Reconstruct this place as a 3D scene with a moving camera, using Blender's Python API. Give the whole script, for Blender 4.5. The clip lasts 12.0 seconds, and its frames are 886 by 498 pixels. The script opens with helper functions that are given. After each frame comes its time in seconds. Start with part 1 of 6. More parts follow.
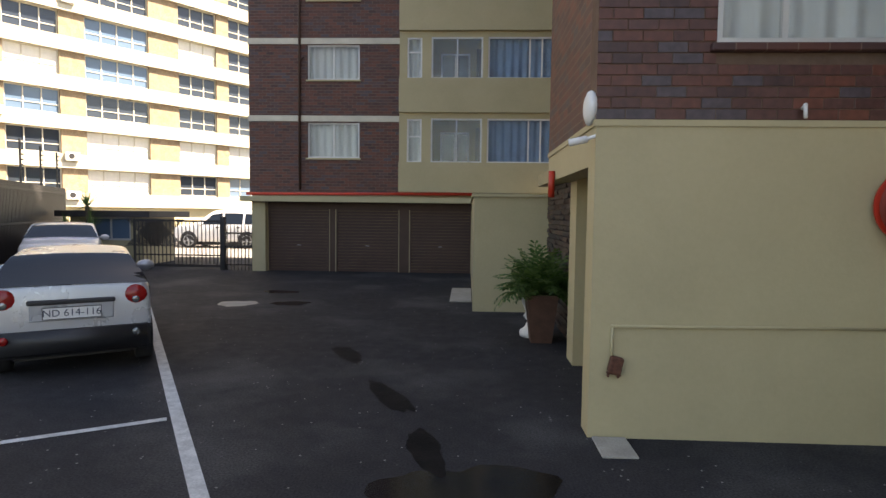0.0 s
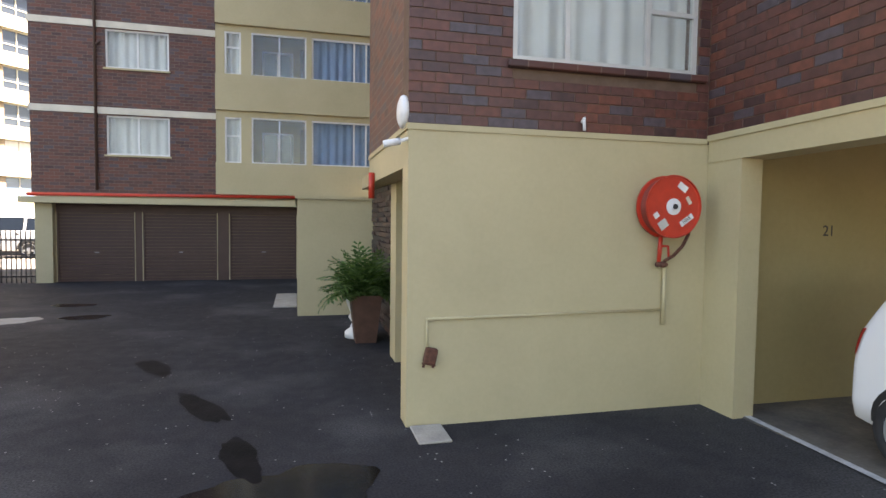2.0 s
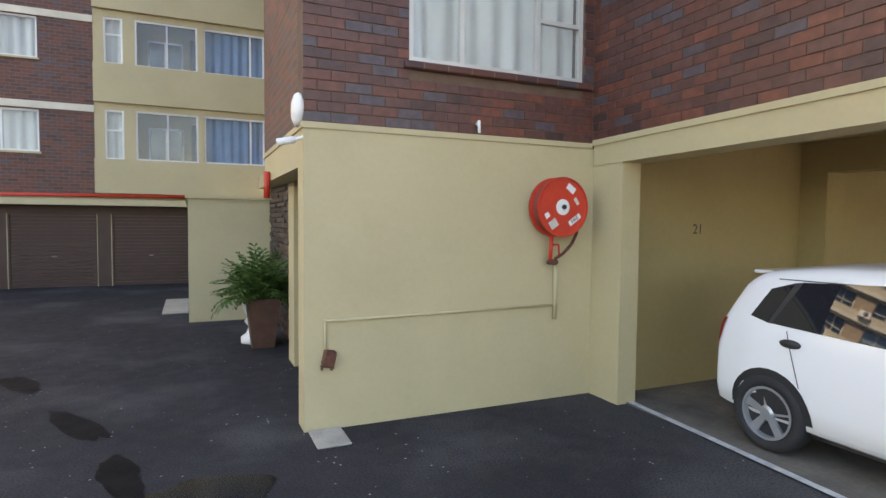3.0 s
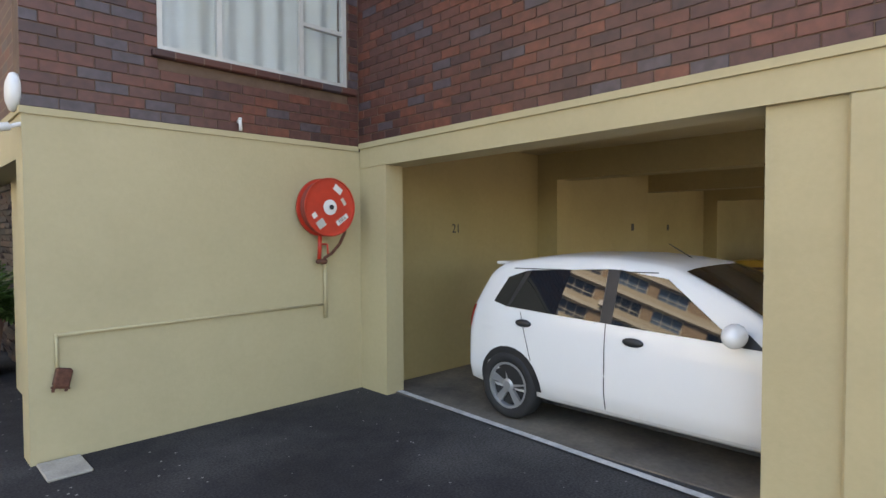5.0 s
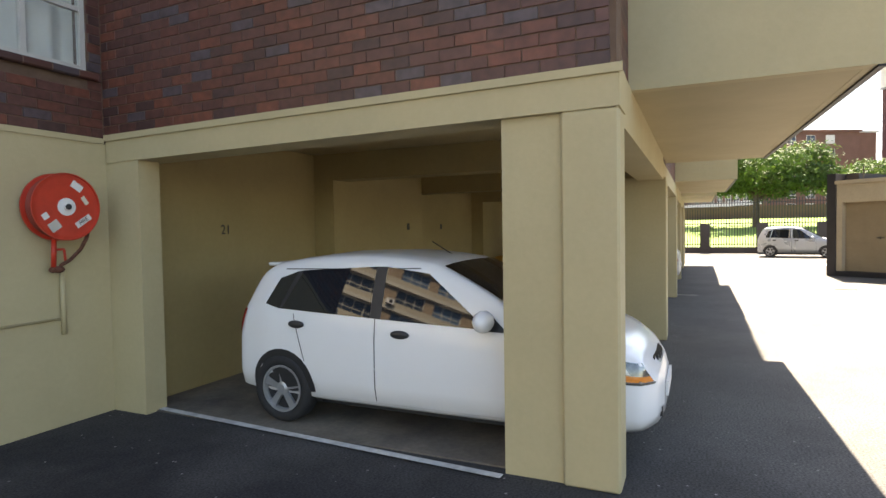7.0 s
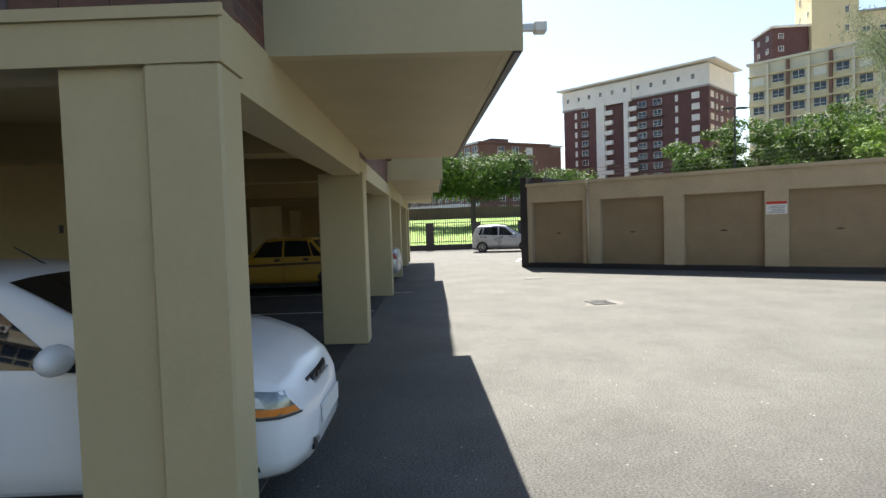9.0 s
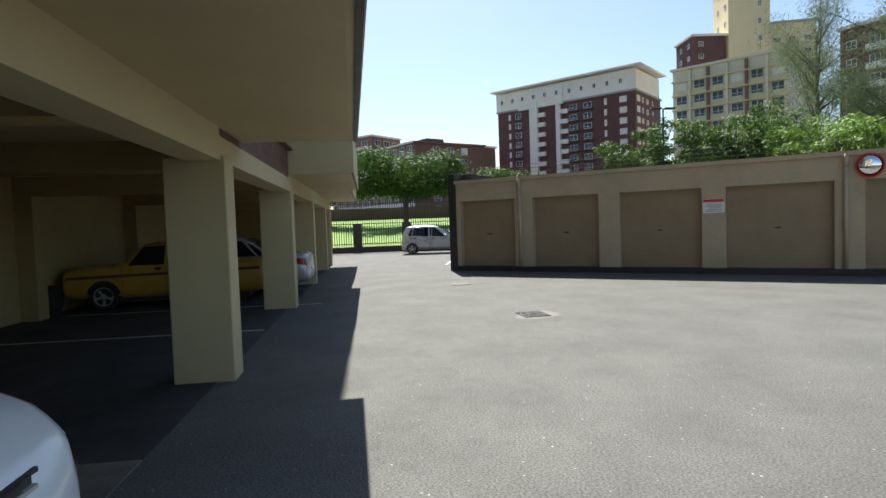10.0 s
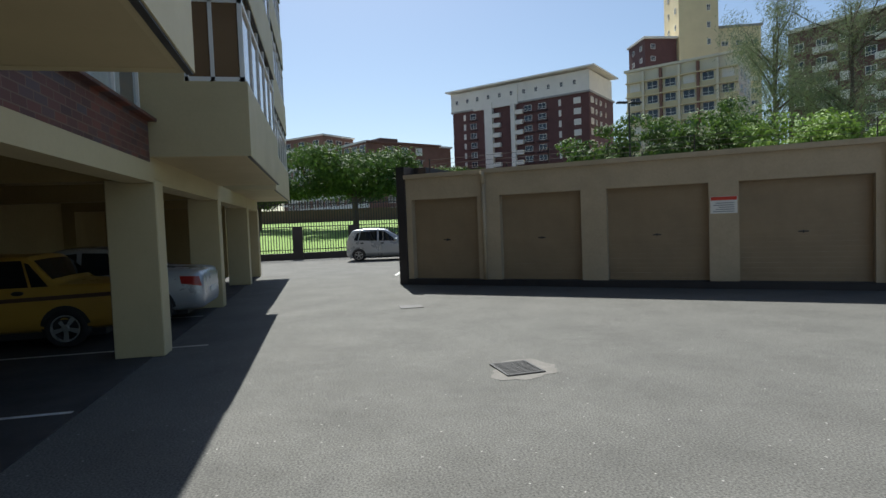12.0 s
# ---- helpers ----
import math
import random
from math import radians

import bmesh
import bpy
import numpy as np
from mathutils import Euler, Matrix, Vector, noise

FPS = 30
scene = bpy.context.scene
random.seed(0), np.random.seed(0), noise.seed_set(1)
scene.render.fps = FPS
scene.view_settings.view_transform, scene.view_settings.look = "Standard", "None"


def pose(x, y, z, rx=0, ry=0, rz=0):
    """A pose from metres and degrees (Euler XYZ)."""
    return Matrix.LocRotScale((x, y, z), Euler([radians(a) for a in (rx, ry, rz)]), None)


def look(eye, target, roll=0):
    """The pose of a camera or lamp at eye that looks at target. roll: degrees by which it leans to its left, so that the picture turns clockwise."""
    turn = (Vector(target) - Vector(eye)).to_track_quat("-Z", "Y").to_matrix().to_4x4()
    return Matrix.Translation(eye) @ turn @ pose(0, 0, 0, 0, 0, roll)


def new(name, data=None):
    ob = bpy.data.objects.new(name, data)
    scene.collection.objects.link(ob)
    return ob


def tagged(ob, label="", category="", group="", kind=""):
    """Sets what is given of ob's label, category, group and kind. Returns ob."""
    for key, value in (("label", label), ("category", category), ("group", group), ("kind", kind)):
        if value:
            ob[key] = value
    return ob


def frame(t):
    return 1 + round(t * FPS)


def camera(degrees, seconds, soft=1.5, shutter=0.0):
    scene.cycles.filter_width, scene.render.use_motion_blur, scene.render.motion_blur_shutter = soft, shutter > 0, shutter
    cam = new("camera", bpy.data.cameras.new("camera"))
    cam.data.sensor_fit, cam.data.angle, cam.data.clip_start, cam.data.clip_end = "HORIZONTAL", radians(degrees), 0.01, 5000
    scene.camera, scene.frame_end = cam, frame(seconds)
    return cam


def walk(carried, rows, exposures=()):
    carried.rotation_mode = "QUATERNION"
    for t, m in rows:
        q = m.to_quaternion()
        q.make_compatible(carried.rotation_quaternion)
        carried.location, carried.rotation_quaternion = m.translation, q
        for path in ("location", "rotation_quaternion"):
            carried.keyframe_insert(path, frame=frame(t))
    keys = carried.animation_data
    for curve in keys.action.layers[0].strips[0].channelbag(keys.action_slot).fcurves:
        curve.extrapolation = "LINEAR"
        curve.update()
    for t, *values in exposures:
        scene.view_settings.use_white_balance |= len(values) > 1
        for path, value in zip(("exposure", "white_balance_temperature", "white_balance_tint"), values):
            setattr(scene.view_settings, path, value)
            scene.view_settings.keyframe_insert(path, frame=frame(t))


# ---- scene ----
cam = camera(75.9, 12.0)
PATH = [
    (0, (-0.056, 0.145, 1.803), (-0.141, 2.139, 1.677), 0.7),
    (0.5, (-0.035, 0.133, 1.783), (0.014, 2.129, 1.665), 0.9),
    (1, (-0.014, 0.117, 1.768), (0.192, 2.103, 1.657), 0.9),
    (1.5, (0.006, 0.078, 1.757), (0.367, 2.043, 1.654), 0.8),
    (2, (0.049, 0.058, 1.747), (0.548, 1.993, 1.648), 0.7),
    (2.5, (0.094, 0.033, 1.741), (0.745, 1.921, 1.645), 0.6),
    (3, (0.104, 0.025, 1.748), (0.915, 1.851, 1.653), 0.5),
    (5, (0.222, -0.193, 1.667), (1.629, 1.227, 1.603), -0.2),
    (5.5, (0.245, -0.247, 1.674), (1.785, 1.027, 1.606), -0.5),
    (6, (0.243, -0.297, 1.657), (1.903, 0.817, 1.593), -0.7),
    (6.5, (0.245, -0.326, 1.658), (1.993, 0.643, 1.592), -0.8),
    (8.5, (0.703, -0.62, 1.635), (2.691, -0.411, 1.557), -1.6),
    (9, (1.194, -0.854, 1.61), (3.192, -0.892, 1.525), -1.8),
    (9.5, (1.936, -1.139, 1.631), (3.926, -1.313, 1.538), -1.9),
    (10, (2.842, -1.386, 1.589), (4.823, -1.644, 1.499), -2.0),
    (10.5, (3.733, -1.612, 1.547), (5.706, -1.929, 1.459), -2.0),
    (11, (4.507, -1.829, 1.581), (6.473, -2.185, 1.491), -2.1),
    (11.5, (5.349, -1.97, 1.623), (7.308, -2.358, 1.532), -2.2),
    (12, (6.172, -2.05, 1.64), (8.128, -2.462, 1.549), -2.2),
]
walk(cam, [(t, look(eye, target, roll)) for t, eye, target, roll in PATH],
     exposures=[(0.0, 2.4, 8300, 16), (1.0, 2.58, 8200, 18), (2.5, 3.4, 8200, 17), (5.0, 3.25, 8100, 16), (5.5, 3.1, 8100, 16), (6.5, 2.92, 8100, 15), (8.5, 1.9, 6900, 9), (9.5, 1.45, 6500, 7), (10.5, 0.96, 6250, 6), (12.0, 0.7, 6150, 6)])

# ---- light ----
SUN_ELEV, SUN_AZ = radians(53), radians(-0.5)   # azimuth counted from +x towards +y
world = bpy.data.worlds.new("sky")
scene.world = world
world.use_nodes = True
wn = world.node_tree
sky = wn.nodes.new("ShaderNodeTexSky")
sky.sky_type, sky.sun_disc = "NISHITA", False
sky.sun_elevation, sky.sun_rotation = SUN_ELEV, radians(90) - SUN_AZ
sky.air_density, sky.dust_density, sky.ozone_density = 1.0, 0.9, 1.2
wn.nodes["Background"].inputs["Strength"].default_value = 0.072
wn.links.new(sky.outputs["Color"], wn.nodes["Background"].inputs["Color"])
sun = new("sun", bpy.data.lights.new("sun", "SUN"))
sun.data.energy, sun.data.angle, sun.data.color = 5.0, radians(0.5), (1.0, 0.95, 0.87)
to_sun = Vector((math.cos(SUN_ELEV) * math.cos(SUN_AZ), math.cos(SUN_ELEV) * math.sin(SUN_AZ), math.sin(SUN_ELEV)))
sun.matrix_world = look(to_sun * 60, (0, 0, 0))

# ---- materials ----
def material(name, colour, rough=0.6, metal=0.0, vary=0.12, scale=3.0, bump=0.0, bscale=60.0, fine=0.0, fscale=120.0, dark=None, spread=0.0):
    """Painted or mineral surface: broad stains, fine grain and a little relief. dark: the colour of the stains. spread: change from piece to piece."""
    m = bpy.data.materials.new(name)
    m.use_nodes = True
    n, l = m.node_tree.nodes, m.node_tree.links
    b = n["Principled BSDF"]
    b.inputs["Metallic"].default_value = metal
    co = n.new("ShaderNodeTexCoord")
    big = n.new("ShaderNodeTexNoise")
    big.inputs["Scale"].default_value, big.inputs["Detail"].default_value = scale, 6
    big.inputs["Roughness"].default_value = 0.65
    l.new(co.outputs["Object"], big.inputs["Vector"])
    ramp = n.new("ShaderNodeMapRange")
    ramp.inputs["From Min"].default_value, ramp.inputs["From Max"].default_value = 0.35, 0.7
    l.new(big.outputs["Fac"], ramp.inputs["Value"])
    mix = n.new("ShaderNodeMix")
    mix.data_type = "RGBA"
    other = dark or tuple(c * (1 - 2 * vary) for c in colour)
    mix.inputs["A"].default_value, mix.inputs["B"].default_value = (*colour, 1), (*other, 1)
    l.new(ramp.outputs["Result"], mix.inputs["Factor"])
    out = mix.outputs["Result"]
    if fine:
        sm = n.new("ShaderNodeTexNoise")
        sm.inputs["Scale"].default_value, sm.inputs["Detail"].default_value = fscale, 3
        l.new(co.outputs["Object"], sm.inputs["Vector"])
        mr = n.new("ShaderNodeMapRange")
        mr.inputs["From Min"].default_value, mr.inputs["From Max"].default_value = 0.3, 0.7
        mr.inputs["To Min"].default_value, mr.inputs["To Max"].default_value = 1 - fine, 1 + fine
        l.new(sm.outputs["Fac"], mr.inputs["Value"])
        mu = n.new("ShaderNodeVectorMath")
        mu.operation = "SCALE"
        l.new(out, mu.inputs[0])
        l.new(mr.outputs["Result"], mu.inputs["Scale"])
        out = mu.outputs["Vector"]
    if spread:
        oi = n.new("ShaderNodeObjectInfo")
        pr = n.new("ShaderNodeMapRange")
        pr.inputs["To Min"].default_value, pr.inputs["To Max"].default_value = 1 - spread, 1 + spread
        l.new(oi.outputs["Random"], pr.inputs["Value"])
        mu = n.new("ShaderNodeVectorMath")
        mu.operation = "SCALE"
        l.new(out, mu.inputs[0])
        l.new(pr.outputs["Result"], mu.inputs["Scale"])
        out = mu.outputs["Vector"]
    l.new(out, b.inputs["Base Color"])
    rr = n.new("ShaderNodeMapRange")
    rr.inputs["To Min"].default_value, rr.inputs["To Max"].default_value = max(0.02, rough - 0.1), min(1, rough + 0.1)
    l.new(big.outputs["Fac"], rr.inputs["Value"])
    l.new(rr.outputs["Result"], b.inputs["Roughness"])
    if bump:
        bt = n.new("ShaderNodeTexNoise")
        bt.inputs["Scale"].default_value, bt.inputs["Detail"].default_value = bscale, 4
        l.new(co.outputs["Object"], bt.inputs["Vector"])
        bp = n.new("ShaderNodeBump")
        bp.inputs["Strength"].default_value, bp.inputs["Distance"].default_value = bump, 0.01
        l.new(bt.outputs["Fac"], bp.inputs["Height"])
        l.new(bp.outputs["Normal"], b.inputs["Normal"])
    return m


def brick_material(name, tones, mortar, axis, course=0.085, length=0.232, gap=0.05):
    """Bond of long bricks in many tones, for faces whose run is along axis (0: x, 1: y)."""
    m = bpy.data.materials.new(name)
    m.use_nodes = True
    n, l = m.node_tree.nodes, m.node_tree.links
    b = n["Principled BSDF"]
    co, sp, cb = n.new("ShaderNodeTexCoord"), n.new("ShaderNodeSeparateXYZ"), n.new("ShaderNodeCombineXYZ")
    l.new(co.outputs["Object"], sp.inputs[0])
    l.new(sp.outputs[axis], cb.inputs[0])
    l.new(sp.outputs[2], cb.inputs[1])
    br = n.new("ShaderNodeTexBrick")
    br.inputs["Scale"].default_value = 1.0
    br.inputs["Brick Width"].default_value, br.inputs["Row Height"].default_value = length, course
    br.inputs["Mortar Size"].default_value, br.inputs["Mortar Smooth"].default_value = 0.006, 0.2
    br.inputs["Color1"].default_value, br.inputs["Color2"].default_value = (0, 0, 0, 1), (1, 1, 1, 1)
    br.inputs["Mortar"].default_value = (0.5, 0.5, 0.5, 1)
    l.new(cb.outputs[0], br.inputs["Vector"])
    ramp = n.new("ShaderNodeValToRGB")
    ramp.color_ramp.elements[0].color, ramp.color_ramp.elements[1].color = (*tones[0], 1), (*tones[-1], 1)
    for i, c in enumerate(tones[1:-1]):
        e = ramp.color_ramp.elements.new((i + 1) / (len(tones) - 1))
        e.color = (*c, 1)
    l.new(br.outputs["Color"], ramp.inputs["Fac"])
    nz = n.new("ShaderNodeTexNoise")
    nz.inputs["Scale"].default_value, nz.inputs["Detail"].default_value = 1.3, 5
    l.new(co.outputs["Object"], nz.inputs["Vector"])
    mr = n.new("ShaderNodeMapRange")
    mr.inputs["To Min"].default_value, mr.inputs["To Max"].default_value = 0.7, 1.3
    l.new(nz.outputs["Fac"], mr.inputs["Value"])
    mu = n.new("ShaderNodeVectorMath")
    mu.operation = "SCALE"
    l.new(ramp.outputs["Color"], mu.inputs[0])
    l.new(mr.outputs["Result"], mu.inputs["Scale"])
    mix = n.new("ShaderNodeMix")
    mix.data_type = "RGBA"
    mix.inputs["B"].default_value = (*mortar, 1)
    l.new(br.outputs["Fac"], mix.inputs["Factor"])
    l.new(mu.outputs["Vector"], mix.inputs["A"])
    l.new(mix.outputs["Result"], b.inputs["Base Color"])
    b.inputs["Roughness"].default_value = 0.6
    bp = n.new("ShaderNodeBump")
    bp.inputs["Strength"].default_value, bp.inputs["Distance"].default_value, bp.invert = 0.6, 0.006, True
    l.new(br.outputs["Fac"], bp.inputs["Height"])
    l.new(bp.outputs["Normal"], b.inputs["Normal"])
    return m


def glass_material(name, tint=(0.03, 0.04, 0.05), rough=0.03, alpha=None):
    """Window glass: a real pane where alpha is given, else dark backed glass."""
    m = bpy.data.materials.new(name)
    m.use_nodes = True
    b = m.node_tree.nodes["Principled BSDF"]
    b.inputs["Base Color"].default_value = (*tint, 1)
    b.inputs["Roughness"].default_value = rough
    b.inputs["IOR"].default_value = 1.52
    if alpha is not None:
        b.inputs["Transmission Weight"].default_value = alpha
        b.inputs["IOR"].default_value = 1.3
    return m


BRICK_TONES = [(0.064, 0.029, 0.026), (0.092, 0.034, 0.026), (0.125, 0.040, 0.026), (0.155, 0.048, 0.029), (0.105, 0.041, 0.032), (0.078, 0.056, 0.062), (0.086, 0.032, 0.025), (0.112, 0.040, 0.029)]
MORTAR = (0.16, 0.10, 0.068)
M_BRICK_X = brick_material("face_brick_along_x", BRICK_TONES, MORTAR, 0)
M_BRICK_Y = brick_material("face_brick_along_y", BRICK_TONES, MORTAR, 1)
M_CREAM = material("cream_paint", (0.50, 0.42, 0.245), 0.62, vary=0.05, scale=0.9, bump=0.12, bscale=45, fine=0.02, fscale=25)
# inside copy of the cream, darkened to carry the dim interiors
M_CREAM_SHADED = material("cream_paint_inside", (0.37, 0.285, 0.13), 0.6, vary=0.07, scale=0.8, bump=0.1, bscale=40, fine=0.03, fscale=18)
M_BAND = material("white_band_paint", (0.68, 0.62, 0.50), 0.6, vary=0.1, scale=2.0)
M_SOFFIT = material("soffit_paint", (0.46, 0.375, 0.215), 0.6, vary=0.07, scale=0.7, bump=0.08, bscale=30)
M_GARAGE_WALL = material("tan_garage_plaster", (0.50, 0.40, 0.27), 0.7, vary=0.1, scale=0.8, bump=0.2, bscale=35, fine=0.04, fscale=20)
M_GARAGE_DOOR = material("tan_steel_door", (0.34, 0.25, 0.155), 0.45, vary=0.1, scale=1.5)
M_DARK_WALL = material("black_paint", (0.035, 0.03, 0.032), 0.6, vary=0.15, scale=2)
M_BROWN_DOOR = material("brown_garage_door", (0.085, 0.043, 0.029), 0.65, vary=0.12, scale=2)
M_CONCRETE = material("worn_concrete", (0.21, 0.18, 0.14), 0.75, vary=0.2, scale=1.3, bump=0.3, bscale=50, fine=0.12, fscale=30, dark=(0.075, 0.066, 0.06))
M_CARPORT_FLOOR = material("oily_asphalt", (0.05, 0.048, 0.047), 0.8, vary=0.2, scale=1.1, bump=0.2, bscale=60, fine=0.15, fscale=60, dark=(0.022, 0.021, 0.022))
M_CONCRETE_LIGHT = material("pale_concrete", (0.42, 0.39, 0.33), 0.8, vary=0.15, scale=3, bump=0.3, bscale=60, fine=0.1, fscale=60)
M_LINE = material("road_line_paint", (0.66, 0.66, 0.63), 0.7, vary=0.2, scale=8, fine=0.12, fscale=70)
M_CAR_WHITE = material("white_car_paint", (0.80, 0.80, 0.80), 0.14, vary=0.01, scale=1)
M_CAR_SILVER = material("silver_car_paint", (0.45, 0.47, 0.50), 0.28, 0.4, vary=0.03, scale=1)
M_CAR_YELLOW = material("mustard_car_paint", (0.46, 0.27, 0.045), 0.3, vary=0.06, scale=2)
M_RED = material("red_enamel", (0.62, 0.045, 0.02), 0.42, vary=0.1, scale=6)
M_RUST = material("rusted_iron", (0.16, 0.06, 0.035), 0.85, vary=0.3, scale=25, bump=0.4, bscale=90)
M_TYRE = material("tyre_rubber", (0.022, 0.022, 0.023), 0.8, vary=0.1, scale=10)
M_RIM = material("alloy", (0.42, 0.43, 0.44), 0.35, 0.6, vary=0.05, scale=8)
M_BLACK = material("black_plastic", (0.025, 0.025, 0.027), 0.45, vary=0.1, scale=10)
M_METAL = material("dark_painted_steel", (0.03, 0.028, 0.028), 0.5, vary=0.15, scale=6)
M_STEEL = material("pale_steel", (0.6, 0.6, 0.58), 0.4, 0.4, vary=0.08, scale=6)
M_WHITE = material("white_paint", (0.78, 0.77, 0.74), 0.5, vary=0.04, scale=3)
M_ALU = material("aluminium_frame", (0.62, 0.60, 0.55), 0.4, 0.2, vary=0.06, scale=5)
M_GLASS_CAR = glass_material("car_glass", (0.008, 0.011, 0.015), 0.02)
M_GLASS_CAR.node_tree.nodes["Principled BSDF"].inputs["IOR"].default_value = 1.6   # reflective tinted film
M_GLASS_DARK = glass_material("dark_window_glass", (0.03, 0.04, 0.055), 0.03)
# blue base colour stands in for reflected sky
M_GLASS_BLUE = glass_material("sky_window_glass", (0.10, 0.16, 0.24), 0.04)
M_GLASS_BROWN = glass_material("warm_window_glass", (0.20, 0.13, 0.075), 0.05)
M_PANE = glass_material("clear_pane", (0.92, 0.95, 0.95), 0.0, 0.95)
# blue cloth added to imitate sky reflected in the balcony panes
M_CURTAIN_BLUE = material("pale_blue_curtain", (0.22, 0.36, 0.56), 0.85, vary=0.15, scale=3)
M_CURTAIN = material("white_curtain", (0.72, 0.71, 0.66), 0.85, vary=0.06, scale=4)
M_LAMP_RED = material("red_lens", (0.32, 0.012, 0.01), 0.2, vary=0.1, scale=20)
# the dark blotches imitate reflections in the lens
M_LAMP_CLEAR = material("clear_lens", (0.34, 0.35, 0.34), 0.1, 0.7, vary=0.3, scale=9, dark=(0.05, 0.06, 0.07))
M_LAMP_AMBER = material("amber_lens", (0.75, 0.22, 0.02), 0.2, vary=0.1, scale=20)
M_GRASS = material("lawn", (0.17, 0.29, 0.035), 0.9, vary=0.2, scale=3, bump=0.6, bscale=40, fine=0.3, fscale=15)
M_BARK = material("bark", (0.10, 0.075, 0.055), 0.9, vary=0.2, scale=12, bump=0.5, bscale=40)
M_TERRACOTTA = material("brown_pot_clay", (0.12, 0.055, 0.035), 0.6, vary=0.2, scale=6)


def leaf_material(name, a, b2, sheen=0.7):
    m = bpy.data.materials.new(name)
    m.use_nodes = True
    n, l = m.node_tree.nodes, m.node_tree.links
    b = n["Principled BSDF"]
    geo, ramp = n.new("ShaderNodeNewGeometry"), n.new("ShaderNodeMix")
    ramp.data_type = "RGBA"
    ramp.inputs["A"].default_value, ramp.inputs["B"].default_value = (*a, 1), (*b2, 1)
    l.new(geo.outputs["Random Per Island"], ramp.inputs["Factor"])
    l.new(ramp.outputs["Result"], b.inputs["Base Color"])
    b.inputs["Roughness"].default_value = sheen
    tr = n.new("ShaderNodeBsdfTranslucent")
    l.new(ramp.outputs["Result"], tr.inputs["Color"])
    mx = n.new("ShaderNodeMixShader")
    mx.inputs[0].default_value = 0.3
    l.new(b.outputs[0], mx.inputs[1])
    l.new(tr.outputs[0], mx.inputs[2])
    l.new(mx.outputs[0], n["Material Output"].inputs["Surface"])
    return m


M_LEAF = leaf_material("tree_leaves", (0.04, 0.085, 0.016), (0.10, 0.165, 0.03))
M_LEAF_BRIGHT = leaf_material("bright_leaves", (0.10, 0.19, 0.03), (0.22, 0.32, 0.06))
M_LEAF_GREY = leaf_material("feathery_needles", (0.10, 0.13, 0.07), (0.20, 0.23, 0.13))
M_PALM = leaf_material("palm_leaves", (0.04, 0.10, 0.022), (0.15, 0.25, 0.07), 0.4)


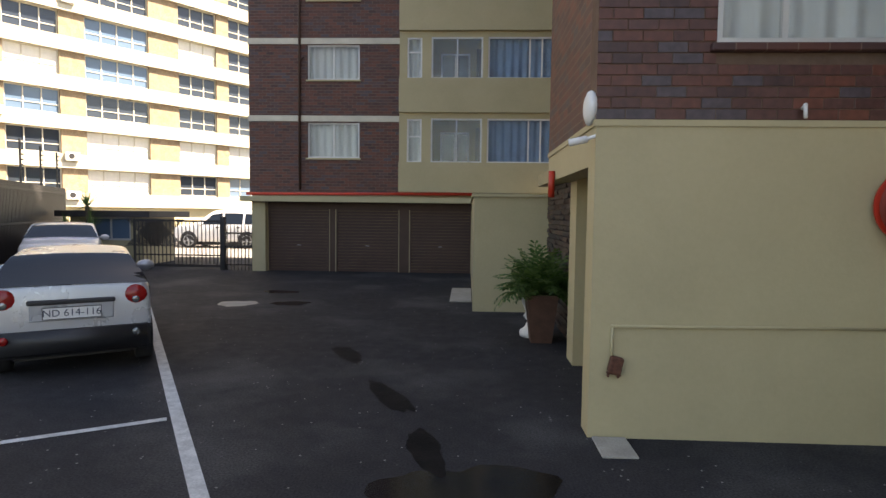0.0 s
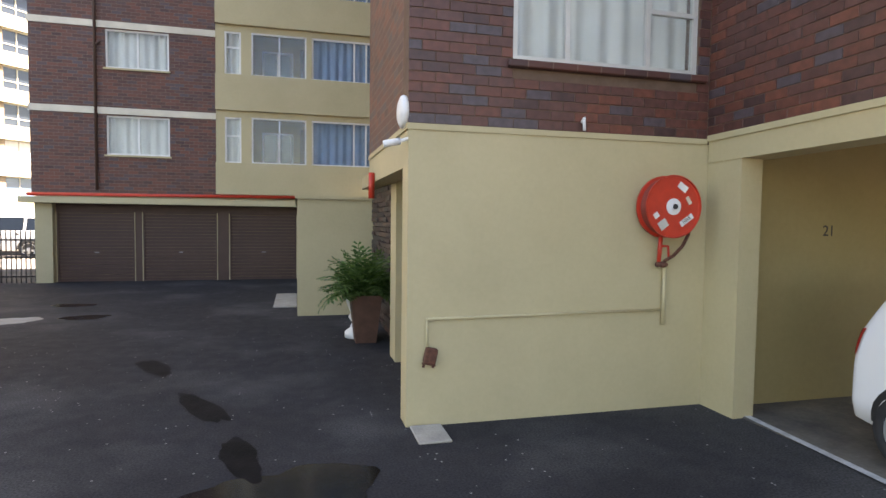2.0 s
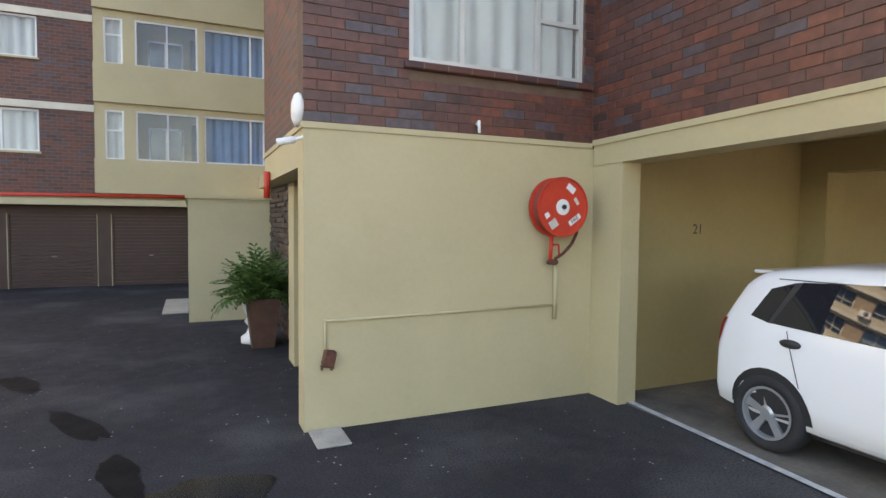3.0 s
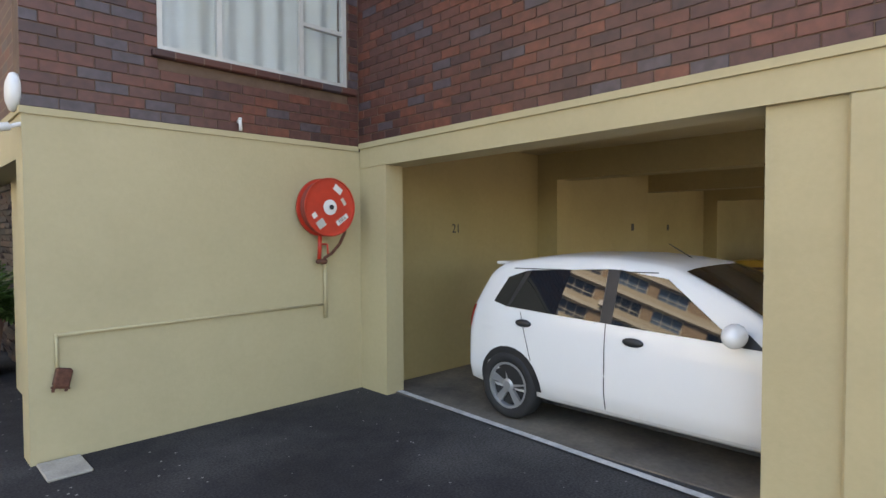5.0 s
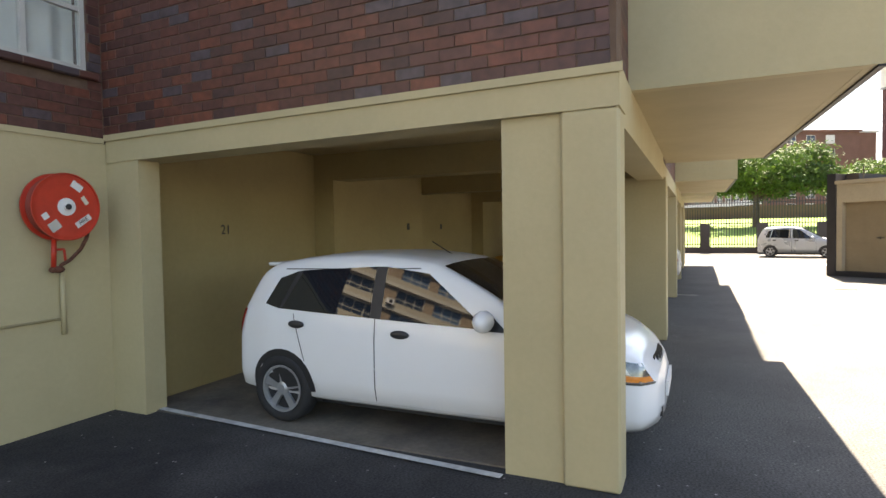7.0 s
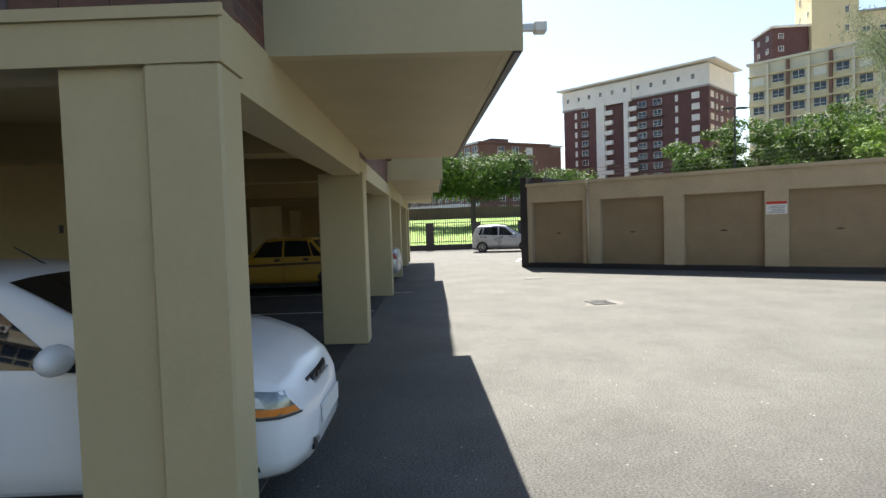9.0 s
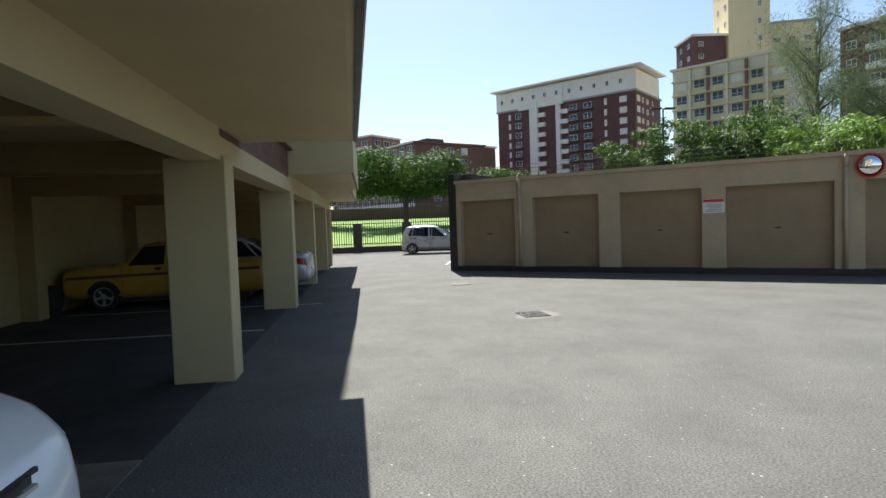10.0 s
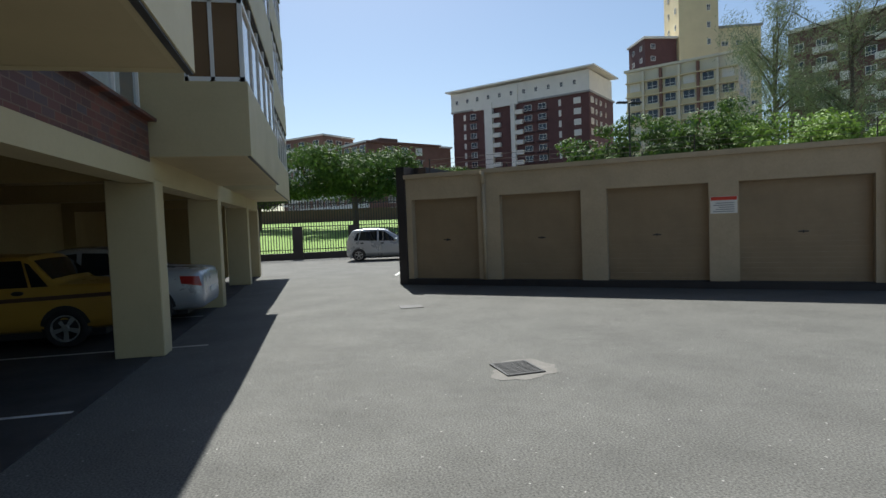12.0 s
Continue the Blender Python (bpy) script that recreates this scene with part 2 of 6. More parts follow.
def asphalt():
    """Old asphalt: worn grey with pale stone flecks, dark damp stains and dusty patches."""
    m = bpy.data.materials.new("asphalt")
    m.use_nodes = True
    n, l = m.node_tree.nodes, m.node_tree.links
    b = n["Principled BSDF"]
    co = n.new("ShaderNodeTexCoord")

    def noise_tex(scale, detail, lo, hi, a, c):
        t = n.new("ShaderNodeTexNoise")
        t.inputs["Scale"].default_value, t.inputs["Detail"].default_value = scale, detail
        l.new(co.outputs["Object"], t.inputs["Vector"])
        r = n.new("ShaderNodeMapRange")
        for k, v in (("From Min", lo), ("From Max", hi), ("To Min", a), ("To Max", c)):
            r.inputs[k].default_value = v
        l.new(t.outputs["Fac"], r.inputs["Value"])
        return r.outputs["Result"]

    def mixed(fac, a, c):
        x = n.new("ShaderNodeMix")
        x.data_type = "RGBA"
        for key, v in (("Factor", fac), ("A", a), ("B", c)):
            if isinstance(v, tuple):
                x.inputs[key].default_value = (*v, 1)
            else:
                l.new(v, x.inputs[key])
        return x.outputs["Result"]
    # base colour carries the light: shaded driveway darker, sunlit yard paler; worn blends them
    sp = n.new("ShaderNodeSeparateXYZ")
    l.new(co.outputs["Object"], sp.inputs[0])
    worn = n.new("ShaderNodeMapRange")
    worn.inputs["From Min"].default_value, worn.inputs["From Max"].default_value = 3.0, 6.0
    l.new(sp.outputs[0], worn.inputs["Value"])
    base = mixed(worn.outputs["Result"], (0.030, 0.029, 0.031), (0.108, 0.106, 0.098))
    col = mixed(noise_tex(0.6, 9, 0.5, 0.72, 0, 0.5), base, (0.125, 0.121, 0.112))
    col = mixed(noise_tex(2.2, 10, 0.55, 0.8, 0, 0.35), col, (0.035, 0.034, 0.035))
    vor = n.new("ShaderNodeTexVoronoi")
    vor.inputs["Scale"].default_value = 30
    l.new(co.outputs["Object"], vor.inputs["Vector"])
    fl = n.new("ShaderNodeMapRange")
    fl.inputs["From Min"].default_value, fl.inputs["From Max"].default_value = 0.32, 0.2
    l.new(vor.outputs["Distance"], fl.inputs["Value"])
    vc = n.new("ShaderNodeSeparateColor")
    l.new(vor.outputs["Color"], vc.inputs[0])
    rare = n.new("ShaderNodeMapRange")
    rare.inputs["From Min"].default_value, rare.inputs["From Max"].default_value = 0.975, 0.99
    l.new(vc.outputs[0], rare.inputs["Value"])
    mu = n.new("ShaderNodeMath")
    mu.operation = "MULTIPLY"
    l.new(fl.outputs["Result"], mu.inputs[0])
    l.new(rare.outputs["Result"], mu.inputs[1])
    col = mixed(mu.outputs[0], col, (0.30, 0.29, 0.27))
    gr = noise_tex(60, 7, 0.32, 0.68, 0.55, 1.45)
    sc = n.new("ShaderNodeVectorMath")
    sc.operation = "SCALE"
    l.new(col, sc.inputs[0])
    l.new(gr, sc.inputs["Scale"])
    sc2 = n.new("ShaderNodeVectorMath")
    sc2.operation = "SCALE"
    l.new(sc.outputs["Vector"], sc2.inputs[0])
    l.new(noise_tex(1.1, 10, 0.3, 0.7, 0.86, 1.15), sc2.inputs["Scale"])
    l.new(sc2.outputs["Vector"], b.inputs["Base Color"])
    l.new(noise_tex(6, 5, 0.3, 0.7, 0.78, 0.92), b.inputs["Roughness"])
    b.inputs["Specular IOR Level"].default_value = 0.25
    bt = n.new("ShaderNodeTexNoise")
    bt.inputs["Scale"].default_value, bt.inputs["Detail"].default_value = 60, 6
    l.new(co.outputs["Object"], bt.inputs["Vector"])
    bp = n.new("ShaderNodeBump")
    bp.inputs["Strength"].default_value, bp.inputs["Distance"].default_value = 0.10, 0.005
    l.new(bt.outputs["Fac"], bp.inputs["Height"])
    l.new(bp.outputs["Normal"], b.inputs["Normal"])
    return m


M_ASPHALT = asphalt()
M_STAIN = material("oil_stain", (0.009, 0.008, 0.009), 0.7, vary=0.3, scale=3, bump=0.2, bscale=60)
M_STAIN.node_tree.nodes["Principled BSDF"].inputs["Specular IOR Level"].default_value = 0.15
M_DAMP = material("damp_asphalt", (0.012, 0.011, 0.012), 0.12, vary=0.3, scale=3, bump=0.04, bscale=60)

# ---- building helpers ----
def box(bm, x0, x1, y0, y1, z0, z1, m=None):
    v = [bm.verts.new((x, y, z)) for x in (x0, x1) for y in (y0, y1) for z in (z0, z1)]
    if m is not None:
        for q in v:
            q.co = m @ q.co
    for f in ((0, 1, 3, 2), (4, 6, 7, 5), (0, 4, 5, 1), (2, 3, 7, 6), (0, 2, 6, 4), (1, 5, 7, 3)):
        bm.faces.new([v[i] for i in f])
    return v


def boxes(*rows):
    bm = bmesh.new()
    for r in rows:
        box(bm, *r)
    return bm


def tube(bm, a, b, r0, r1=None, seg=10):
    """A round bar from a to b."""
    a, b = Vector(a), Vector(b)
    r1 = r0 if r1 is None else r1
    q = (b - a).to_track_quat("Z", "Y").to_matrix()
    rings = []
    for p, r in ((a, r0), (b, r1)):
        rings.append([bm.verts.new(p + q @ Vector((r * math.cos(2 * math.pi * i / seg), r * math.sin(2 * math.pi * i / seg), 0))) for i in range(seg)])
    for i in range(seg):
        j = (i + 1) % seg
        bm.faces.new((rings[0][i], rings[0][j], rings[1][j], rings[1][i]))
    bm.faces.new(rings[0][::-1])
    bm.faces.new(rings[1])


def lathe(bm, prof, m=Matrix(), seg=24, caps=True):
    """Turn a profile of (radius, height) about z, then move it by m."""
    rings = [[bm.verts.new(m @ Vector((r * math.cos(2 * math.pi * i / seg), r * math.sin(2 * math.pi * i / seg), z))) for i in range(seg)] for r, z in prof]
    for a, b in zip(rings, rings[1:]):
        for i in range(seg):
            j = (i + 1) % seg
            bm.faces.new((a[i], a[j], b[j], b[i]))
    if caps:
        bm.faces.new(rings[0][::-1])
        bm.faces.new(rings[-1])


def ob_from(name, bm, mat, smooth=False):
    bmesh.ops.recalc_face_normals(bm, faces=bm.faces[:])
    me = bpy.data.meshes.new(name)
    bm.to_mesh(me)
    bm.free()
    if smooth:
        for p in me.polygons:
            p.use_smooth = True
    for x in (mat if isinstance(mat, (list, tuple)) else [mat]):
        me.materials.append(x)
    return new(name, me)


def part(name, bm, mat, parent, label="", smooth=False, m=None):
    ob = ob_from(name, bm, mat, smooth)
    ob.parent = parent
    if m is not None:
        ob.matrix_basis = m
    return tagged(ob, label) if label else ob


def structure(name, bm, mat, label, category, smooth=False):
    return tagged(ob_from(name, bm, mat, smooth), label, category, kind="structure")


def thing(name, label, category, m=None, group="", kind=""):
    ob = new(name)
    ob.empty_display_size = 0.1
    if m is not None:
        ob.matrix_basis = m
    return tagged(ob, label, category, group, kind)


def bevelled(bm, w, seg=1):
    bmesh.ops.bevel(bm, geom=bm.edges[:], offset=w, segments=seg, affect="EDGES")
    return bm


M_MORTAR = material("mortar", MORTAR, 0.9, vary=0.15, scale=6, bump=0.3, bscale=80)

# ---- the setting ----
TOP = 20.0
bm = bmesh.new()
v = [bm.verts.new(c) for c in ((-900, -900, 0), (900, -900, 0), (900, 900, 0), (-900, 900, 0))]
bm.faces.new(v)
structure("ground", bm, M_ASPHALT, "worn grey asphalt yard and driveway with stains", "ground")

# projecting block beside the drive: cream base, brick above
ZC = 2.50
structure("wall_block_base", boxes((0.94, 3.9, 4.70, 4.95, 0, ZC)), M_CREAM, "smooth cream painted plaster wall of the ground floor", "wall")
structure("wall_block_cap", boxes((0.925, 3.815, 4.685, 4.95, ZC, ZC + 0.05), (0.925, 0.95, 4.95, 7.3, ZC, ZC + 0.05)), M_CREAM, "thin cream ledge under the brickwork", "trim")
structure("beam_entry", boxes((0.94, 1.2, 4.95, 7.3, 2.2, ZC)), M_CREAM, "cream concrete beam over the side entry", "beam")
structure("pillar_entry", boxes((1.22, 1.6, 6.9, 7.3, 0, 2.3)), M_CREAM, "cream painted pillar at the side entry", "pillar")
structure("ceiling_entry", boxes((1.2, 3.8, 4.95, 10.5, 2.3, 2.5)), M_SOFFIT, "cream ceiling of the side entry", "ceiling")
structure("wall_entry_back", boxes((3.4, 3.6, 4.95, 7.4, 0, 2.3)), M_CREAM, "cream wall inside the side entry", "wall")
WALL_CLAD = structure("wall_clad", boxes((1.47, 1.75, 7.47, 10.55, 0, 2.3)), M_DARK_WALL, "dark rough stone-clad wall beside the potted palm", "wall")
# brick over the block, with a window opening
WX0, WX1, WZ0, WZ1 = 1.85, 3.70, 3.14, 4.5
ZB = 4.27          # laid bricks below this height
WALL_BLOCK = structure("wall_block_brick", boxes((0.94, WX0, 4.72, 4.95, ZC + 0.05, ZB), (WX1, 3.85, 4.72, 4.95, ZC + 0.05, ZB), (WX0, WX1, 4.72, 4.95, ZC + 0.05, WZ0)), M_MORTAR, "red-brown face brick wall with varied bricks", "wall")
structure("wall_block_upper", boxes((0.94, WX0, 4.71, 4.95, ZB, TOP), (WX1, 3.85, 4.71, 4.95, ZB, TOP), (WX0, WX1, 4.71, 4.95, WZ1, TOP)), M_BRICK_X, "red-brown face brick wall with varied bricks", "wall")
structure("wall_block_side", boxes((0.94, 1.16, 4.951, 7.3, ZC + 0.05, TOP)), M_BRICK_Y, "red-brown face brick side wall", "wall")
structure("wall_block_end", boxes((1.16, 3.85, 7.1, 7.3, ZC + 0.05, TOP), (2.3, 2.5, 7.3, 16.9, 2.5, TOP)), M_BRICK_X, "brick wall further back", "wall")
structure("roof_block", boxes((0.94, 3.85, 4.72, 16.9, TOP, TOP + 0.3)), M_CONCRETE, "flat concrete roof", "roof")

# far wing across the drive
YF = 16.9
structure("wall_wing_brick", boxes((-6.56, -4.81, YF, YF + 0.25, 2.35, TOP), (-3.27, -2.1, YF, YF + 0.25, 2.35, TOP), (-4.81, -3.27, YF, YF + 0.25, 2.35, 3.39), (-4.81, -3.27, YF, YF + 0.25, 4.42, 5.66),
    (-4.81, -3.27, YF, YF + 0.25, 6.67, 7.94), (-4.81, -3.27, YF, YF + 0.25, 8.95, TOP)), M_BRICK_X, "dark brown face brick facade of the far wing", "wall")
structure("wall_wing_side", boxes((-6.56, -6.3, YF + 0.25, YF + 4.5, 0, TOP)), M_BRICK_Y, "dark brown brick end wall of the far wing", "wall")
for z in (4.45, 6.68, 8.95):
    structure("band_wing", boxes((-6.58, -2.1, YF - 0.03, YF + 0.0, z, z + 0.17)), M_BAND, "pale painted concrete band across brick", "trim")
rows = [(-2.1, 2.4, YF - 0.12, YF + 0.25, 2.41, 3.28), (-2.1, 2.4, YF - 0.12, YF + 0.25, 4.72, 5.70), (-2.1, 2.4, YF - 0.12, YF + 0.25, 7.05, 8.0), (-2.1, 2.4, YF - 0.12, YF + 0.25, 9.3, TOP)]
structure("wall_wing_parapets", boxes(*rows), M_CREAM, "cream painted spandrel panels of the far wing", "wall")
structure("wall_wing_back", boxes((-2.1, 2.4, YF + 1.3, YF + 1.5, 2.4, TOP), (-6.3, -2.1, YF + 0.9, YF + 1.0, 2.4, TOP), (-6.3, 2.4, YF + 0.25, YF + 4.5, 2.2, 2.4)), M_CREAM_SHADED, "plain inner wall behind the windows", "wall")
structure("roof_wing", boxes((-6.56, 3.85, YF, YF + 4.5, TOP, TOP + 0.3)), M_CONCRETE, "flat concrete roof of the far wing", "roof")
# unseen walls added to stop daylight behind the doors and windows
structure("wall_wing_garage_back", boxes((-6.3, 0.1, YF + 0.8, YF + 0.9, 0, 2.2), (2.4, 2.6, YF, YF + 4.5, 0, TOP), (-6.3, 2.4, YF + 4.4, YF + 4.5, 0, TOP)), M_CREAM_SHADED, "unseen wing walls added to keep daylight out", "wall")
structure("lintel_wing", boxes((-6.75, 0.1, YF - 0.3, YF + 0.3, 2.09, 2.24), (-6.5, 0.1, YF + 0.05, YF + 0.3, 2.24, 2.35)), M_CREAM, "pale concrete canopy over the garage doors", "beam")
structure("wall_wing_piers", boxes((-6.5, -6.1, YF + 0.0, YF + 0.5, 0, 2.09)), M_CREAM, "cream pier at the corner of the garages", "pillar")
for a, b in ((-4.2, -4.03), (-2.1, -1.8)):
    structure("pier_wing", boxes((a, b, YF + 0.225, YF + 0.5, 0, 2.09)), M_BROWN_DOOR, "narrow brown pier between the garage doors", "pillar")
structure("wall_drive_block", boxes((0.06, 1.46, 10.55, 17.0, 0, 2.11), (0.02, 1.5, 10.5, 17.0, 2.11, 2.17)), M_CREAM, "low cream painted block beside the garages", "wall")

# main block over the carport
def rising(bm):
    """The long beam and the wall on it climb slightly towards the yard."""
    for v in bm.verts:
        v.co.z += 0.0135 * (4.69 - v.co.y)
    return bm


structure("beam_west", rising(boxes((3.83, 4.15, 0.08, 4.685, 2.325, 2.525), (3.81, 3.83, 0.06, 4.685, 2.525, 2.58), (3.83, 4.15, 0.08, 4.69, 2.525, 2.58))), M_CREAM, "cream concrete beam over the parking bay", "beam")
structure("pier_inner", boxes((3.84, 4.06, 4.27, 4.699, 0, 2.33)), M_CREAM, "cream painted pier in the corner", "pillar")
structure("pier_corner", bevelled(boxes((3.832, 4.11, 0.082, 0.44, 0, 2.385)), 0.015), M_CREAM, "square cream corner pier with worn edges", "pillar")
structure("pier_corner_step", boxes((3.875, 4.1, 0.44, 0.84, 0, 2.385)), M_CREAM, "cream pier set back beside the corner pier", "pillar")
WALL_WEST = structure("wall_main_west", rising(boxes((3.85, 4.1, 0.10, 4.72, 2.58, ZB))), M_MORTAR, "red-brown face brick wall over the parking bay", "wall")
structure("wall_main_upper", boxes((3.84, 4.1, 0.10, 4.71, ZB + 0.06, TOP)), M_BRICK_Y, "red-brown face brick wall of the upper floors", "wall")
def yo(x):
    """The yard front draws back slightly towards its far end."""
    return max(0.0, (x - 9.3) * 0.03)


PIERS = (9.0, 14.35, 19.15, 24.2, 27.1)
for x in PIERS:
    structure("pier_south", bevelled(boxes((x, x + 0.38, 0.06 + 0.2 * yo(x), 0.68 + 0.2 * yo(x), 0, 2.36)), 0.012), M_CREAM, "square cream painted carport pier", "pillar")
structure("beam_south", boxes(*[(a, b, 0.1 + 0.2 * yo(a), 0.45 + 0.2 * yo(a), 2.32, 2.575 if a > 5 and a < 14 else 2.675) for a, b in zip((4.15,) + PIERS, PIERS + (27.6,))]), M_CREAM, "long cream beam over the carport front", "beam")
structure("ceiling_carport", boxes((4.15, 27.6, 0.45, 5.4, 2.72, 2.85), (4.15, 27.6, 0.35, 0.45, 2.58, 2.85)), M_SOFFIT, "cream painted concrete carport ceiling", "ceiling")
structure("floor_bay", boxes((3.95, 7.0, 0.25, 5.2, 0.0, 0.012)), M_CONCRETE, "worn stained concrete floor of the parking bay", "floor")
structure("floor_carport", boxes((7.0, 27.6, 0.25, 5.2, 0.0, 0.012)), M_CARPORT_FLOOR, "dark asphalt floor of the carport", "floor")
# the last box, at x 27.5, is added to keep daylight out
structure("wall_carport", boxes((4.05, 10.0, 4.55, 4.69, 0, 2.72), (10.0, 10.2, 4.55, 5.15, 0, 2.72), (10.0, 27.6, 5.15, 5.35, 0, 2.72), (27.5, 27.6, 1.3, 5.15, 0, 2.72)), M_CREAM_SHADED, "cream carport wall with painted bay numbers", "wall")
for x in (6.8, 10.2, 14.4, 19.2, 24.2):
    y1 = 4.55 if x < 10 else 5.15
    structure("pilaster_carport", boxes((x, x + 0.35, y1 - 0.32, y1, 0, 2.36)), M_CREAM_SHADED, "cream pilaster on the carport wall", "pillar")
    structure("beam_carport", boxes((x, x + 0.35, 0.45 + yo(x), y1, 2.36, 2.72)), M_CREAM_SHADED, "cream concrete beam across the carport", "beam")
structure("wall_main_south", boxes((4.1, 14.3, 0.12, 0.35, 2.58, 3.15), (4.1, 10.2, 0.12, 0.35, 3.15, TOP), (14.3, 27.6, 0.42, 0.6, 2.58, TOP), (10.2, 14.3, 0.12, 0.35, 4.6, TOP)), M_BRICK_X, "red-brown brick spandrel over the carport beam", "wall")
structure("roof_main", boxes((3.85, 27.6, 0.1, 9.2, TOP, TOP + 0.3)), M_CONCRETE, "flat concrete roof of the main block", "roof")
structure("wall_main_back", boxes((4.1, 27.6, 9.0, 9.2, 0, TOP), (27.4, 27.6, 0.35, 9.0, 2.86, TOP)), M_BRICK_X, "brick rear wall of the main block", "wall")


def balcony(x0, x1, z, enclosed, skew=0.0):
    t = thing("balcony", "cream balcony box with solid parapet over the yard", "balcony", pose(0, yo(x0), 0), "balconies of the main block")
    def skewed(bm):
        """The first balcony is deeper at its near end."""
        for v in bm.verts:
            v.co.y += skew * min(1.0, max(0.0, -v.co.y / 1.3)) * (x1 - v.co.x) / (x1 - x0)
        return bm
    part("slab", skewed(boxes((x0 + 0.1, x1 - 0.1, -1.2, 0.11, z + 0.002, z + 0.14))), M_SOFFIT, t)
    part("parapet", skewed(boxes((x0, x1, -1.3, -1.2, z, z + 1.0), (x0, x0 + 0.1, -1.2, 0.12, z, z + 1.0), (x1 - 0.1, x1, -1.2, 0.12, z, z + 1.0))), M_CREAM, t)
    part("drip_edge", skewed(boxes((x0 + 0.01, x1 - 0.01, -1.29, -1.25, z - 0.015, z - 0.001))), M_METAL, t)
    if enclosed:
        part("side_wall", boxes((x0, x0 + 0.1, -0.5, 0.11, z + 1.0, z + 2.6)), M_CREAM, t)
        fr = bmesh.new()
        n = max(2, int((x1 - x0) / 0.9))
        for i in range(n + 1):
            x = x0 + 0.03 + (x1 - x0 - 0.06) * i / n
            box(fr, x - 0.03, x + 0.03, -1.27, -1.21, z + 1.0, z + 2.6)
        for zz in (z + 1.0, z + 2.05, z + 2.54):
            box(fr, x0, x1, -1.275, -1.205, zz, zz + 0.06)
            box(fr, x0 - 0.003, x0 + 0.05, -1.2, -0.5, zz, zz + 0.06)
        for y in (-0.86, -0.53):
            box(fr, x0 - 0.003, x0 + 0.05, y - 0.025, y + 0.025, z + 1.0, z + 2.6)
        part("window_frame", skewed(fr), M_WHITE, t)
        part("glass", skewed(boxes((x0 + 0.05, x1 - 0.05, -1.245, -1.235, z + 1.06, z + 2.54), (x0 + 0.02, x0 + 0.03, -1.2, -0.5, z + 1.06, z + 2.54))), M_GLASS_BROWN, t)
    return t


for k in range(7):
    zz = 2.66 + 2.35 * k
    for x0, x1 in ((4.70, 10.1), (14.35, 19.6), (21.4, 27.6)):
        balcony(x0, x1, zz, True, -0.15 if x0 < 5 else 0.0)

# garage row across the yard
GO = Matrix.Translation((16.79, -10.48, 0)) @ Matrix.Rotation(radians(52.5), 4, "Z")   # local x runs along the row, local y away from the yard is -y
GDOORS = [(5.70, 7.62), (3.07, 5.10), (0.33, 2.48), (-2.60, -0.25), (-5.5, -3.2), (-8.6, -6.2), (-11.6, -9.2)]


def yard_structure(name, bm, mat, label, category):
    bmesh.ops.transform(bm, matrix=GO, verts=bm.verts[:])
    return structure(name, bm, mat, label, category)


rows = [(-12.5, 7.78, -0.35, 0, 2.29, 2.86)]
edges = [7.78] + [e for d in GDOORS for e in (d[1], d[0])] + [-12.5]
for a, b in zip(edges[0::2], edges[1::2]):
    rows.append((b, a, -0.35, 0, 0.16, 2.29))
yard_structure("wall_garages", boxes(*rows), M_GARAGE_WALL, "tan plastered front wall of the lock-up garages", "wall")
# kerb coloured black to hold the shade along the garage foot
yard_structure("plinth_garages", boxes((-12.5, 7.78, -0.4, 0.03, 0, 0.16)), M_DARK_WALL, "kerb under the garage doors, blackened for its shade", "plinth")
yard_structure("eave_garages", boxes((-12.5, 7.80, -0.5, 0.08, 2.86, 2.97)), M_GARAGE_WALL, "tan fascia along the garage roof", "trim")
yard_structure("wall_garages_end", boxes((7.78, 8.03, -6.0, 0.06, 0, 3.2), (7.4, 7.78, -6.0, -0.5, 2.95, 3.2)), M_DARK_WALL, "black painted end wall of the garages", "wall")
yard_structure("wall_garages_back", boxes((-12.5, 7.78, -6.2, -6.0, 0, 2.9), (-12.7, -12.5, -6.0, 0, 0, 2.9)), M_GARAGE_WALL, "tan rear wall of the garages", "wall")
yard_structure("floor_garages", boxes((-12.5, 7.78, -6.0, -0.36, 0.0, 0.1)), M_CONCRETE, "concrete garage floor", "floor")
yard_structure("roof_garages", boxes((-12.5, 7.78, -6.2, -0.5, 2.9, 2.96)), M_DARK_WALL, "dark sheet roof of the garages", "roof")
for a, b in GDOORS:
    t = thing("roller_door", "closed tan ribbed steel roller garage door", "garage door", GO @ pose((a + b) / 2, -0.22, 0.16), "garage doors across the yard", "structure")
    w = (b - a) / 2
    bm = bmesh.new()
    k, z = 0, 0.0
    while z < 2.11:      # rolled ribs
        box(bm, -w, w, -0.02, 0.0 if k % 2 else 0.022, z, min(2.13, z + 0.055))
        z += 0.055
        k += 1
    part("curtain", bm, M_GARAGE_DOOR, t)
    part("bottom_rail", boxes((-w, w, -0.02, 0.03, -0.002, 0.05)), M_GARAGE_DOOR, t)
    part("handle", boxes((-0.09, 0.09, 0.02, 0.06, 1.02, 1.045), (-0.012, 0.012, 0.02, 0.05, 1.0, 1.06)), M_BLACK, t, "small black lever handle")
